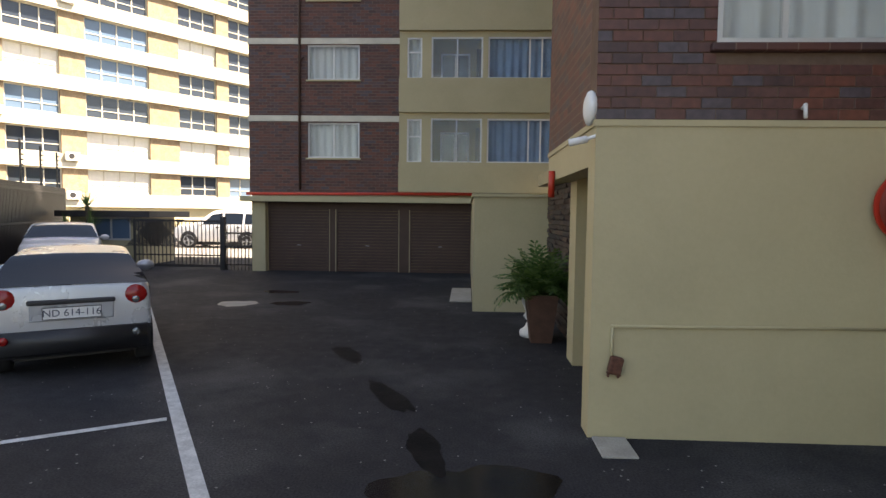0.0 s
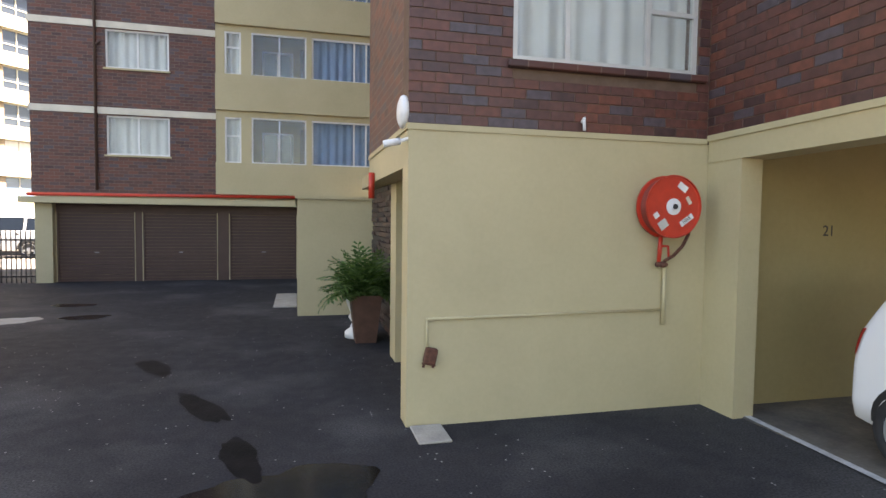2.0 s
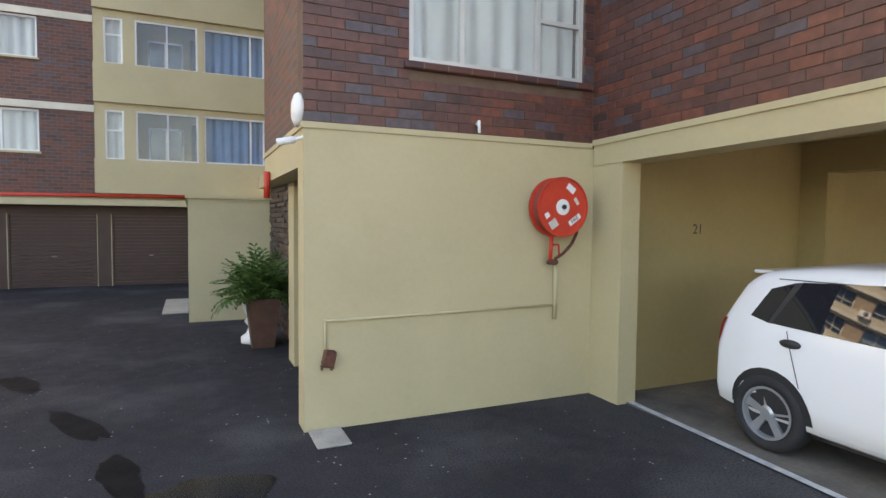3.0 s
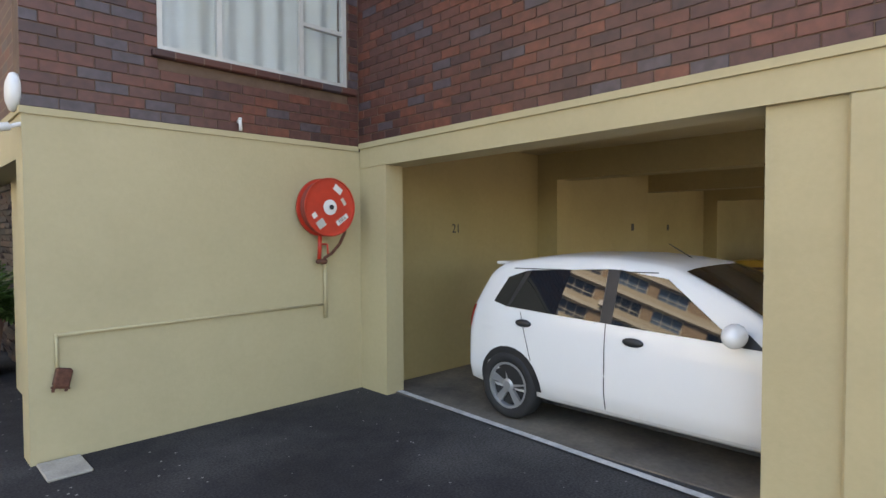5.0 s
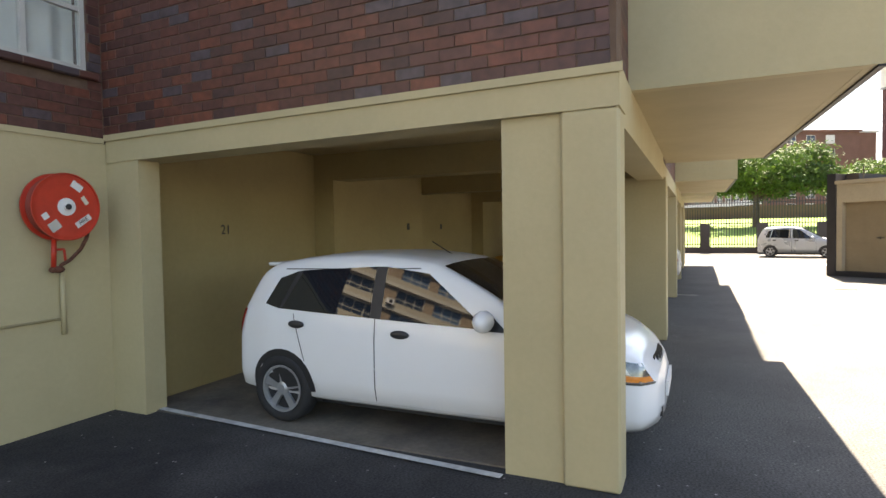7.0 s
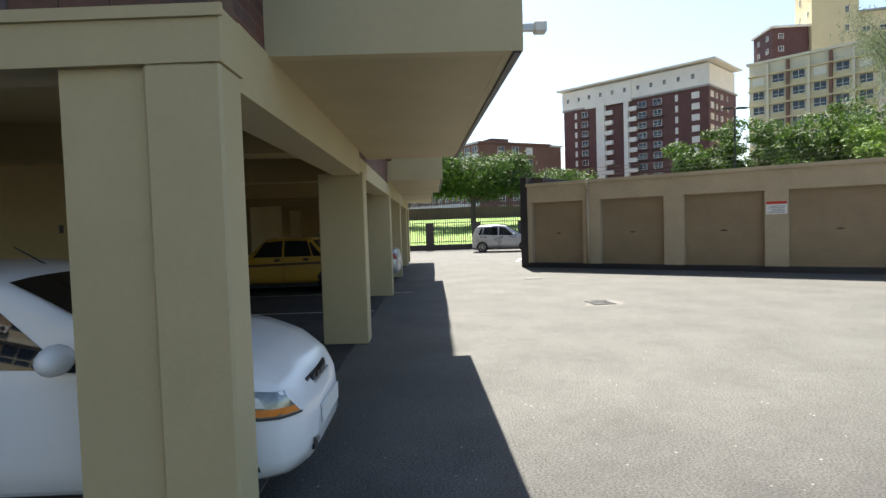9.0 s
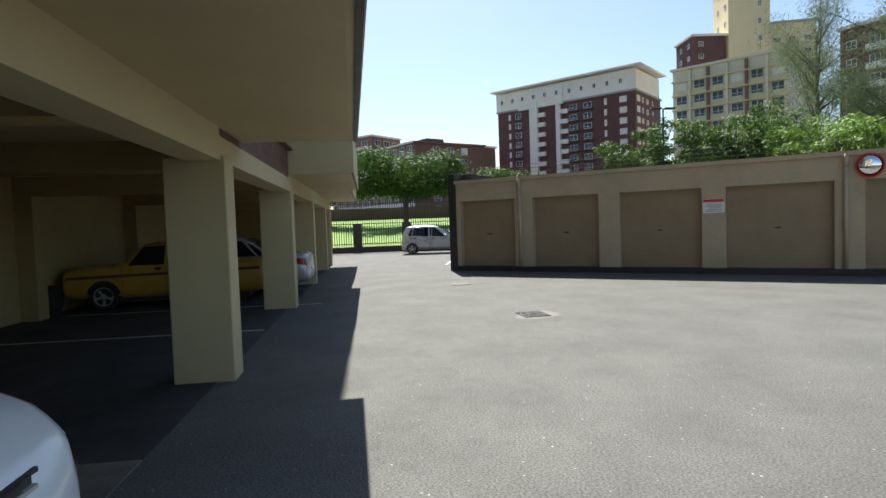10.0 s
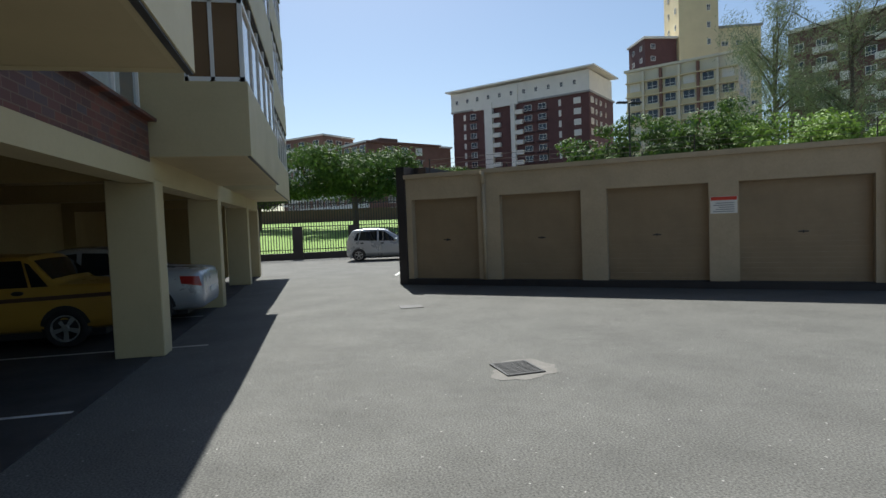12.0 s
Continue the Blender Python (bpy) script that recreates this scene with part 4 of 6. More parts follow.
OLD_CAR = car("mustard_saloon", "old boxy mustard yellow saloon with a dark side stripe", pose(16.26, 2.92, 0.012, 0, 0, 90), COUPE, M_CAR_YELLOW, (-1.2, 1.22), 0.29,
    [[(-1.0, 0.92), (-0.78, 0.92), (-0.66, 1.28), (-0.72, 1.26)], [(-0.74, 0.92), (-0.06, 0.92), (-0.06, 1.32), (-0.62, 1.31)], [(0.0, 0.92), (0.72, 0.92), (0.44, 1.29), (0.0, 1.32)]],
    [(-0.03, 0.3, 0.9, 0.0), (0.85, 0.3, 0.86, 0.0)], [(-0.6, 0.84), (0.12, 0.84)], [("windscreen", (8.1, 8.95, 0.9, 0.96)), ("rear_window", (4.15, 4.9, 0.96, 0.9))])
for sgn in (1, -1):
    part("side_stripe", COUPE.side_patch([(-1.95, 0.74), (1.95, 0.66), (1.95, 0.72), (-1.95, 0.80)], sgn, 0.006, 20, 2), M_BROWN_DOOR, OLD_CAR, "dark brown side stripe")
    bm = bmesh.new()
    ellipsoid(bm, (-2.02, sgn * 0.58, 0.66), (0.03, 0.13, 0.07))
    part("tail_light", bm, M_LAMP_RED, OLD_CAR, "red tail lamp", True)
part("rear_bumper", bevelled(boxes((-2.12, -2.0, -0.76, 0.76, 0.42, 0.52)), 0.02, 2), M_STEEL, OLD_CAR, "chrome bumper", True)

SILVER_SEDAN = car("silver_saloon", "silver saloon reversed deep into the carport", pose(17.95, 2.3, 0.012, 0, 0, 90), SALOON, M_CAR_SILVER, (-1.35, 1.4), 0.31, GLASS_SALOON, [(-0.16, 0.3, 0.93, 0.0), (0.9, 0.3, 0.88, 0.0)], [(-0.8, 0.86), (0.0, 0.84)],
    [("windscreen", (8.2, 9.0, 0.9, 1.0)), ("rear_window", (4.15, 5.2, 1.0, 0.9))], (0.85, 0.96))
for sgn in (1, -1):
    part("tail_light", SALOON.side_patch([(-2.16, 0.66), (-1.82, 0.72), (-1.80, 0.86), (-2.12, 0.84)], sgn, 0.012, 8, 4), M_LAMP_RED, SILVER_SEDAN, "red wraparound tail lamp", True)
part("number_plate", boxes((-2.225, -2.20, -0.26, 0.26, 0.50, 0.60)), M_WHITE, SILVER_SEDAN, "white number plate")

SMALL_TALL = CarShape(SMALL)
car("pale_hatchback", "small pale silver hatchback in sun beside the fence", pose(33.4, -4.95, 0, 0, 0, -101), SMALL_TALL, M_CAR_SILVER, (-1.17, 1.17), 0.28,
    [[(-1.38, 1.0), (-1.2, 0.98), (-1.1, 1.36), (-1.25, 1.3)], [(-1.15, 0.98), (-0.3, 0.94), (-0.3, 1.4), (-1.05, 1.38)], [(-0.22, 0.94), (0.62, 0.91), (0.1, 1.35), (-0.22, 1.4)]],
    [(-0.26, 0.28, 0.94, 0.0), (0.75, 0.28, 0.87, 0.0)], [(-1.0, 0.85), (-0.05, 0.83)], [("windscreen", (7.2, 9.0, 0.9, 1.0)), ("rear_window", (2.3, 4.0, 1.0, 0.92))], (0.6, 0.95))
car("white_saloon", "white saloon parked ahead of the silver hatchback", pose(-10.9, 15.0, 0, 0, 0, HEAD), SALOON, M_CAR_WHITE, (-1.35, 1.4), 0.31, GLASS_SALOON, [(-0.16, 0.3, 0.93, 0.0)], [(-0.8, 0.86)],
    [("windscreen", (8.2, 9.0, 0.9, 1.0)), ("rear_window", (4.15, 5.2, 1.0, 0.9))], (0.85, 0.96))
SUV = [(-2.35, 0.4, 0.7, 0.75, 0.6), (-2.3, 0.34, 1.05, 0.88, 0.95), (-2.2, 0.3, 1.5, 0.9, 1.1), (-2.0, 0.3, 1.78, 0.92, 1.12), (-1.2, 0.3, 1.84, 0.92, 1.12), (0.0, 0.3, 1.82, 0.92, 1.1), (0.4, 0.3, 1.7, 0.92, 1.1), (1.05, 0.3, 1.2, 0.92, 1.08), (1.6, 0.3, 1.12, 0.9, 1.02), (2.2, 0.34, 0.98, 0.82, 0.9), (2.35, 0.4, 0.8, 0.7, 0.7)]
WAGON = CarShape(SUV)
car("white_offroader", "large white offroader parked in the sunny street", pose(-11.9, 27.5, 0, 0, 0, 180), WAGON, M_CAR_WHITE, (-1.4, 1.4), 0.38,
    [[(-2.0, 1.16), (-1.3, 1.15), (-1.3, 1.66), (-1.85, 1.64)], [(-1.2, 1.15), (-0.3, 1.14), (-0.3, 1.68), (-1.2, 1.67)], [(-0.2, 1.14), (0.8, 1.12), (0.3, 1.6), (-0.2, 1.68)]], [(-0.25, 0.4, 1.1, 0.0)], [(-1.0, 1.0), (0.0, 1.0)],
    [("windscreen", (6.1, 7.0, 0.9, 1.0))], (0.8, 1.15))
car("white_compact", "small white saloon parked in the sunny street", pose(-17.4, 27.5, 0, 0, 0, 180), SALOON, M_CAR_WHITE, (-1.35, 1.4), 0.31, GLASS_SALOON, [(-0.16, 0.3, 0.93, 0.0)], [(-0.8, 0.86)],
    [("windscreen", (8.2, 9.0, 0.9, 1.0)), ("rear_window", (4.15, 5.2, 1.0, 0.9))], (0.85, 0.96))

# ---- things on the near walls ----
def sliding_window(name, x0, x1, y, z0, z1, mullions, label, rail=None, curtain=True, depth=0.06, mat=None, glass=None, rail_from=0.045, cloth=None):
    """A window set in a wall that faces -y: frame, panes, and a folded curtain behind."""
    t = thing(name, label, "window", pose(x0, y, z0), kind="structure")
    w, h = x1 - x0, z1 - z0
    mat = mat or M_ALU
    fr = boxes((0, w, 0, depth, 0, 0.045), (0, w, 0, depth, h - 0.045, h), (0, 0.045, 0, depth, 0.045, h - 0.045), (w - 0.045, w, 0, depth, 0.045, h - 0.045))
    for mx in mullions:
        box(fr, mx - 0.022, mx + 0.022, 0.003, depth - 0.003, 0.045, h - 0.045)
    if rail:
        box(fr, rail_from, w - 0.045, 0.006, depth - 0.006, rail - 0.02, rail + 0.02)
    part("window_frame", fr, mat, t)
    es = [0.045] + list(mullions) + [w - 0.045]
    for a, b in zip(es, es[1:]):
        p = part("pane", boxes((a, b, 0.028, 0.034, 0.045, h - 0.045)), glass or M_PANE, t)
        p.visible_shadow = False
    if curtain:
        bm, n = bmesh.new(), int(w / 0.02)
        rnd = random.Random(int(x0 * 100))
        ph, prev = 0.0, None
        for i in range(n + 1):
            ph += 0.35 + 0.35 * rnd.random()
            q = 0.14 + 0.035 * math.sin(ph) + 0.02 * math.sin(i * 0.11)
            col = [bm.verts.new((w * i / n, depth + q, -0.05)), bm.verts.new((w * i / n, depth + q * 0.9, h + 0.05))]
            if prev:
                bm.faces.new((prev[0], col[0], col[1], prev[1]))
            prev = col
        part("curtain", bm, cloth or M_CURTAIN, t, "gathered curtain, pale blue in place of sky reflection" if cloth else "gathered white curtain", True)
    return t


sliding_window("window_block", WX0, WX1, 4.73, WZ0, WZ1, (0.52, 1.33), "aluminium window with gathered white curtains in brickwork", rail=0.55, rail_from=1.33)
structure("sill_block", bevelled(boxes((WX0 - 0.05, WX1 + 0.08, 4.66, 4.76, WZ0 - 0.07, WZ0 - 0.005)), 0.01), M_BRICK_X, "sloping brick sill under the window", "sill")
structure("room_block", boxes((0.96 + 0.25, 3.84, 5.6, 5.7, 2.6, 5)), M_CREAM_SHADED, "plain room wall behind the curtain", "wall")
WING_WINDOWS = [(3.39, 4.42), (5.66, 6.67), (7.94, 8.95)]
for z0, z1 in WING_WINDOWS:
    sliding_window("window_wing", -4.81, -3.27, YF + 0.05, z0, z1, (0.77,), "white framed sliding window with pleated curtain", mat=M_WHITE)
structure("sill_wing", boxes(*[(-4.85, -3.23, YF - 0.05, YF + 0.04, z0 - 0.05, z0 - 0.003) for z0, z1 in WING_WINDOWS]), M_CREAM, "thin window sills", "sill")
for z0, z1 in ((3.28, 4.72), (5.70, 7.05), (8.0, 9.3)):
    structure("wall_wing_infill", boxes((-2.1, -1.87, YF + 0.0, YF + 0.2, z0, z1), (-1.44, -1.17, YF, YF + 0.2, z0, z1), (0.32, 0.47, YF - 0.02, YF + 0.2, z0, z1), (-1.87, -1.44, YF, YF + 0.2, z1 - 0.18, z1), (-1.17, 2.4, YF, YF + 0.2, z1 - 0.16, z1)), M_CREAM, "cream window surround of the far wing", "wall")
    sliding_window("window_narrow", -1.87, -1.44, YF + 0.02, z0, z1 - 0.18, (), "narrow white framed window with curtain", mat=M_WHITE, rail=0.75)
    sliding_window("window_balcony", -1.17, 0.32, YF + 0.02, z0, z1 - 0.16, (0.75,), "enclosed balcony window with warm room behind", mat=M_WHITE, curtain=False)
    sliding_window("window_balcony", 0.47, 2.38, YF + 0.02, z0, z1 - 0.16, (1.2, 1.55), "enclosed balcony window with blue curtains imitating reflected sky", mat=M_WHITE, cloth=M_CURTAIN_BLUE)
    inner = thing("inner_window", "white framed window in the wall behind the balcony", "window", pose(-0.95, YF + 1.297, z0 + 0.1), kind="structure")
    part("frame", boxes((0, 0.05, -0.04, 0, 0, 0.95), (0.85, 0.9, -0.04, 0, 0, 0.95), (0.05, 0.85, -0.04, 0, 0, 0.05), (0.05, 0.85, -0.04, 0, 0.9, 0.95), (0.42, 0.47, -0.04, 0, 0.05, 0.9)), M_WHITE, inner)
    part("pane", boxes((0.05, 0.85, -0.02, -0.01, 0.05, 0.9)), M_GLASS_DARK, inner)
    leaf = thing("inner_door", "brown door standing behind the balcony window", "door", pose(0.15, YF + 1.297, z0 - 0.1), kind="structure")
    part("leaf", boxes((0, 0.7, -0.03, 0, 0, 1.3)), M_BARK, leaf)
    structure("floor_wing", boxes((-2.1, 2.4, YF + 0.25, YF + 1.3, z0 - 0.3, z0 - 0.1)), M_CREAM, "floor slab behind the balcony windows", "floor")

# brown tip-up doors of the wing
for a, b in ((-6.1, -4.2), (-4.03, -2.1), (-1.8, 0.06)):
    t = thing("garage_door", "closed dark brown slatted garage door", "garage door", pose(a, YF + 0.25, 0), "garage doors of the wing", "structure")
    w = b - a
    part("frame", boxes((0, 0.06, -0.03, 0.05, 0, 1.9), (w - 0.06, w, -0.03, 0.05, 0, 1.9), (0.06, w - 0.06, -0.03, 0.05, 1.84, 1.9)), M_BROWN_DOOR, t)
    part("jamb", boxes((0.0, 0.02, -0.045, -0.03, 0, 1.88), (w - 0.02, w, -0.045, -0.03, 0, 1.88)), M_CREAM, t)
    for i in range(20):
        part("slat", boxes((0.06, w - 0.06, 0.004 * (i % 2), 0.03, 0.005 + i * 0.0917, 0.09 + i * 0.0917)), M_BROWN_DOOR, t)
    part("handle", boxes((w / 2 - 0.05, w / 2 + 0.05, -0.03, 0.01, 0.78, 0.8)), M_STEEL, t)
    part("head_panel", boxes((0, w, 0.0, 0.04, 1.9, 2.09)), M_BROWN_DOOR, t)

def pipe(name, pts, r, mat, label, category="pipe"):
    bm = bmesh.new()
    for a, b in zip(pts, pts[1:]):
        tube(bm, a, b, r, seg=10)
    for p in pts[1:-1]:
        ellipsoid(bm, p, (r * 1.25, r * 1.25, r * 1.25), seg=10, rings=6)
    return tagged(ob_from(name, bm, mat, True), label, category)


pipe("drain_pipe", [(-5.03, YF - 0.07, 2.45), (-5.03, YF - 0.07, 14)], 0.035, M_BROWN_DOOR, "brown vertical waste pipe on brick")
pipe("branch_pipe", [(-4.9, YF - 0.07, 6.3), (-5.03, YF - 0.07, 6.2)], 0.03, M_BROWN_DOOR, "short brown branch pipe on brick")
pipe("fire_pipe", [(-6.6, YF - 0.14, 2.31), (0.06, YF - 0.14, 2.36)], 0.045, M_RED, "long red fire main along the canopy")
pipe("fire_pipe", [(0.90, 6.75, 2.0), (0.90, 6.75, 2.30)], 0.036, M_RED, "short red fire pipe at the wall corner")
pipe("conduit", [(1.11, 4.68, 0.64), (1.11, 4.68, 0.92), (3.38, 4.68, 0.94)], 0.012, M_CREAM, "thin cream painted conduit across the wall", "conduit")
pipe("riser_pipe", [(3.38, 4.67, 0.80), (3.38, 4.67, 1.36)], 0.02, M_CREAM, "cream painted water riser below the reel")
pipe("weep_pipe", [(2.51, 4.70, 2.64), (2.51, 4.66, 2.66), (2.51, 4.65, 2.56)], 0.014, M_WHITE, "small white overflow pipe in brickwork")

box_t = thing("valve_cover", "rusty metal cover hanging off the conduit", "cover", pose(1.13, 4.66, 0.58, 0, 12, 0))
part("cover", bevelled(boxes((-0.05, 0.05, -0.04, 0.03, -0.03, 0.10)), 0.008), M_RUST, box_t)
part("prong", boxes((-0.05, -0.035, -0.03, 0.0, -0.07, -0.03), (0.03, 0.045, -0.03, 0.0, -0.06, -0.03), (-0.06, 0.06, -0.02, -0.005, -0.045, -0.033)), M_RUST, box_t)

# hose reel
REEL = thing("fire_hose_reel", "red fire hose reel with worn stickers on the wall", "hose reel", pose(3.34, 4.70, 1.90, 90, 0, 0))
bm = bmesh.new()
lathe(bm, [(0.27, 0.165), (0.278, 0.2), (0.285, 0.2), (0.285, 0.185), (0.25, 0.18), (0.08, 0.18), (0.02, 0.185)], seg=40)
part("front_disc", bm, M_RED, REEL, "", False)
bm = bmesh.new()
lathe(bm, [(0.05, 0.04), (0.285, 0.04), (0.285, 0.055), (0.25, 0.06), (0.02, 0.06)], seg=40)
part("back_disc", bm, M_RED, REEL)
bm = bmesh.new()
for i in range(5):
    z = 0.075 + 0.02 * i
    lathe(bm, [(0.235, z - 0.01), (0.256, z - 0.007), (0.262, z), (0.256, z + 0.007), (0.235, z + 0.01)], seg=36)
part("hose", bm, material("faded_hose", (0.34, 0.055, 0.035), 0.7, vary=0.15, scale=8), REEL, "faded red rubber hose in coils", True)
bm = bmesh.new()
lathe(bm, [(0.075, 0.186), (0.075, 0.192), (0.03, 0.194), (0.03, 0.21), (0.01, 0.21)], seg=24)
hub = part("hub", bm, M_WHITE, REEL, "white hub label with a dark axle")
bm = bmesh.new()
lathe(bm, [(0.024, 0.21), (0.024, 0.22), (0.005, 0.222)], seg=14)
part("axle", bm, M_BLACK, hub)
bm = bmesh.new()
tube(bm, (0, 0, -0.0), (0, 0, 0.05), 0.03)
part("wall_bracket", bm, M_RED, REEL)
for a, d, w, h, nm in ((62, 0.2, 0.1, 0.06, M_WHITE), (20, 0.17, 0.035, 0.075, M_BAND), (205, 0.19, 0.05, 0.05, M_WHITE), (-40, 0.185, 0.15, 0.05, M_WHITE), (238, 0.19, 0.09, 0.08, M_STEEL)):
    q = Matrix.Rotation(radians(a), 4, "Z") @ Matrix.Translation((d, 0, 0)) @ Matrix.Rotation(radians(-a + (35 if a != 62 else -35)), 4, "Z")
    bm = bmesh.new()
    box(bm, -w / 2, w / 2, -h / 2, h / 2, 0.183, 0.187, q)
    s = part("sticker", bm, nm, REEL, "worn pale sticker")
    if a == -40:
        text_part("sticker_text", "FIRE", 0.05, M_BLACK, s, q @ Matrix.Translation((0, 0, 0.188)))
bm = bmesh.new()
tube(bm, (-0.06, -0.27, 0.10), (-0.06, -0.52, 0.08), 0.02)
tube(bm, (-0.06, -0.36, 0.10), (0.02, -0.36, 0.10), 0.01)
tube(bm, (0.02, -0.36, 0.10), (0.03, -0.47, 0.10), 0.01)
part("standpipe", bm, M_RED, REEL, "red standpipe with stop valve", True)
bm = bmesh.new()
pts = [(0.21, -0.16, 0.15), (0.19, -0.26, 0.15), (0.14, -0.36, 0.14), (0.06, -0.45, 0.12), (-0.02, -0.50, 0.1)]
for a, b in zip(pts, pts[1:]):
    tube(bm, a, b, 0.016, seg=8)
part("hose_tail", bm, M_RUST, REEL, "loose end of the hose", True)
bm = bmesh.new()
ellipsoid(bm, (-0.03, -0.53, 0.10), (0.05, 0.03, 0.03))
ellipsoid(bm, (-0.08, -0.53, 0.10), (0.03, 0.025, 0.025))
part("stop_valve", bm, M_RUST, REEL, "tarnished brass stop valve", True)

dish = thing("wall_lamp", "round white bulkhead lamp on the wall corner", "lamp", pose(0.915, 4.83, 2.66, 0, -90, 0))
bm = bmesh.new()
lathe(bm, [(0.02, -0.03), (0.13, -0.03), (0.14, 0.0), (0.13, 0.02), (0.08, 0.04), (0.01, 0.045)], seg=24)
part("cover", bm, M_WHITE, dish, "", True)
cctv = thing("security_camera", "small white security camera under the ledge", "security camera", pose(0.84, 4.72, 2.40, 0, 0, -30))
bm = bmesh.new()
tube(bm, (-0.09, -0.05, -0.03), (0.03, 0.02, 0.0), 0.03, 0.03)
part("housing", bm, M_WHITE, cctv, "", True)
bm = bmesh.new()
tube(bm, (0.03, 0.02, 0.0), (0.1, 0.06, 0.03), 0.015)
part("bracket", bm, M_WHITE, cctv)

tagged(ob_from("paving_slab", bevelled(boxes((0.97, 1.24, 4.30, 4.68, 0.0, 0.02)), 0.006), M_CONCRETE_LIGHT), "pale concrete slab at the wall corner", "slab")
tagged(ob_from("paving_slab", bevelled(boxes((-0.40, 0.05, 11.6, 13.6, 0.0, 0.03)), 0.008), M_CONCRETE_LIGHT), "pale concrete slab beside the cream block", "slab")
num = thing("bay_number", "painted black bay number on the cream wall", "number", pose(5.14, 4.546, 1.69))
text_part("digits", "21", 0.15, M_BLACK, num, pose(0, 0, 0, 90, 0, 0))
for x in (9.6, 12.4):
    n2 = thing("bay_number", "small painted bay number on the carport wall", "number", pose(x, 4.546 if x < 10 else 5.146, 1.72))
    part("digits", boxes((-0.05, 0.05, -0.003, 0.0, -0.06, 0.06)), M_BLACK, n2)

# potted palm and urn
POT = thing("potted_palm", "bushy green palm in a tapered brown planter", "plant", pose(1.0, 8.2, 0) @ Matrix.Scale(0.9, 4))
bm = bmesh.new()
for (h0, w0), (h1, w1) in zip([(0.0, 0.16), (0.70, 0.235), (0.70, 0.25)], [(0.70, 0.235), (0.70, 0.25), (0.76, 0.25)]):
    a = [bm.verts.new((sx * w0, sy * w0, h0)) for sx, sy in ((-1, -1), (1, -1), (1, 1), (-1, 1))]
    b = [bm.verts.new((sx * w1, sy * w1, h1)) for sx, sy in ((-1, -1), (1, -1), (1, 1), (-1, 1))]
    for i in range(4):
        bm.faces.new((a[i], a[(i + 1) % 4], b[(i + 1) % 4], b[i]))
bm.faces.new([bm.verts.new((sx * 0.235, sy * 0.235, 0.72)) for sx, sy in ((-1, -1), (1, -1), (1, 1), (-1, 1))])
part("planter", bm, M_TERRACOTTA, POT)
rnd = random.Random(5)
bm = bmesh.new()


def frond(bm, base, az, elev, length, leaf, droop, pairs, wide=0.018):
    """An arching stem with paired leaflets."""
    p, el = Vector(base), elev
    d0 = Vector((math.cos(az), math.sin(az), 0))
    side = Vector((-math.sin(az), math.cos(az), 0))
    for i in range(pairs):
        d = d0 * math.cos(el) + Vector((0, 0, math.sin(el)))
        q = p + d * (length / pairs)
        up = side.cross(d)
        for s in (-1, 1):
            ll = leaf * math.sin(math.pi * min(1, (i + 1.5) / (pairs + 1.5))) ** 0.6
            dirn = (side * s * 0.8 + d * 0.6 + up * (0.2 - 0.25 * rnd.random())).normalized()
            tip = q + dirn * ll - Vector((0, 0, 0.25 * ll * rnd.random()))
            mid = q + dirn * ll * 0.5
            wv = d * wide
            v = [bm.verts.new(c) for c in (q, mid + wv, tip, mid - wv)]
            bm.faces.new(v)
        w2 = side * 0.006
        v = [bm.verts.new(c) for c in (p - w2, p + w2, q + w2, q - w2)]
        bm.faces.new(v)
        p, el = q, el - droop / pairs


for k in range(190):
    az = rnd.uniform(0, 2 * math.pi)
    frond(bm, (rnd.uniform(-0.12, 0.12), rnd.uniform(-0.12, 0.12), 0.72), az, rnd.uniform(0.35, 1.5), rnd.uniform(0.45, 0.88), rnd.uniform(0.13, 0.22), rnd.uniform(0.4, 1.7), 10, 0.026)
part("fronds", bm, M_PALM, POT)
urn = thing("garden_urn", "white baluster urn standing behind the palm pot", "urn", pose(0.94, 8.55, 0))
bm = bmesh.new()
lathe(bm, [(0.2, 0), (0.2, 0.08), (0.13, 0.13), (0.09, 0.22), (0.15, 0.30), (0.11, 0.36), (0.17, 0.5), (0.2, 0.68), (0.22, 0.72), (0.2, 0.74)], seg=24)
part("bowl", bm, M_WHITE, urn, "", True)

# road markings and stains on the drive
def flat(name, pts, mat, label, z=0.004, category="marking", kind="structure"):
    bm = bmesh.new()
    bm.faces.new([bm.verts.new((x, y, z)) for x, y in pts])
    return tagged(ob_from(name, bm, mat), label, category, kind=kind)


def strip(name, a, b, w, mat, label, z=0.004):
    a, b = Vector((*a, 0)), Vector((*b, 0))
    n = Vector((-(b - a).y, (b - a).x, 0)).normalized() * w / 2
    return flat(name, [(p.x, p.y) for p in (a - n, b - n, b + n, a + n)], mat, label, z)


strip("bay_line", (-1.53, 3.25), (-9.4, 15.85), 0.11, M_LINE, "white painted parking bay line on asphalt")
strip("bay_line", (-2.62, 4.83), (-5.4, 3.2), 0.08, M_LINE, "white painted cross line of a parking bay", 0.006)
strip("bay_line", (4.0, 4.27), (3.79, 0.84), 0.07, M_LINE, "pale worn edge strip of the parking bay", 0.016)
for x in (12.0, 14.9, 17.9):
    strip("bay_line", (x, 0.3), (x, 4.6), 0.07, M_LINE, "faded white bay line on the carport floor", 0.017)
strip("bay_line", (14.9, 0.4), (14.9, -0.35), 0.10, M_CONCRETE_LIGHT, "pale kerb stub beside the pier", 0.006)
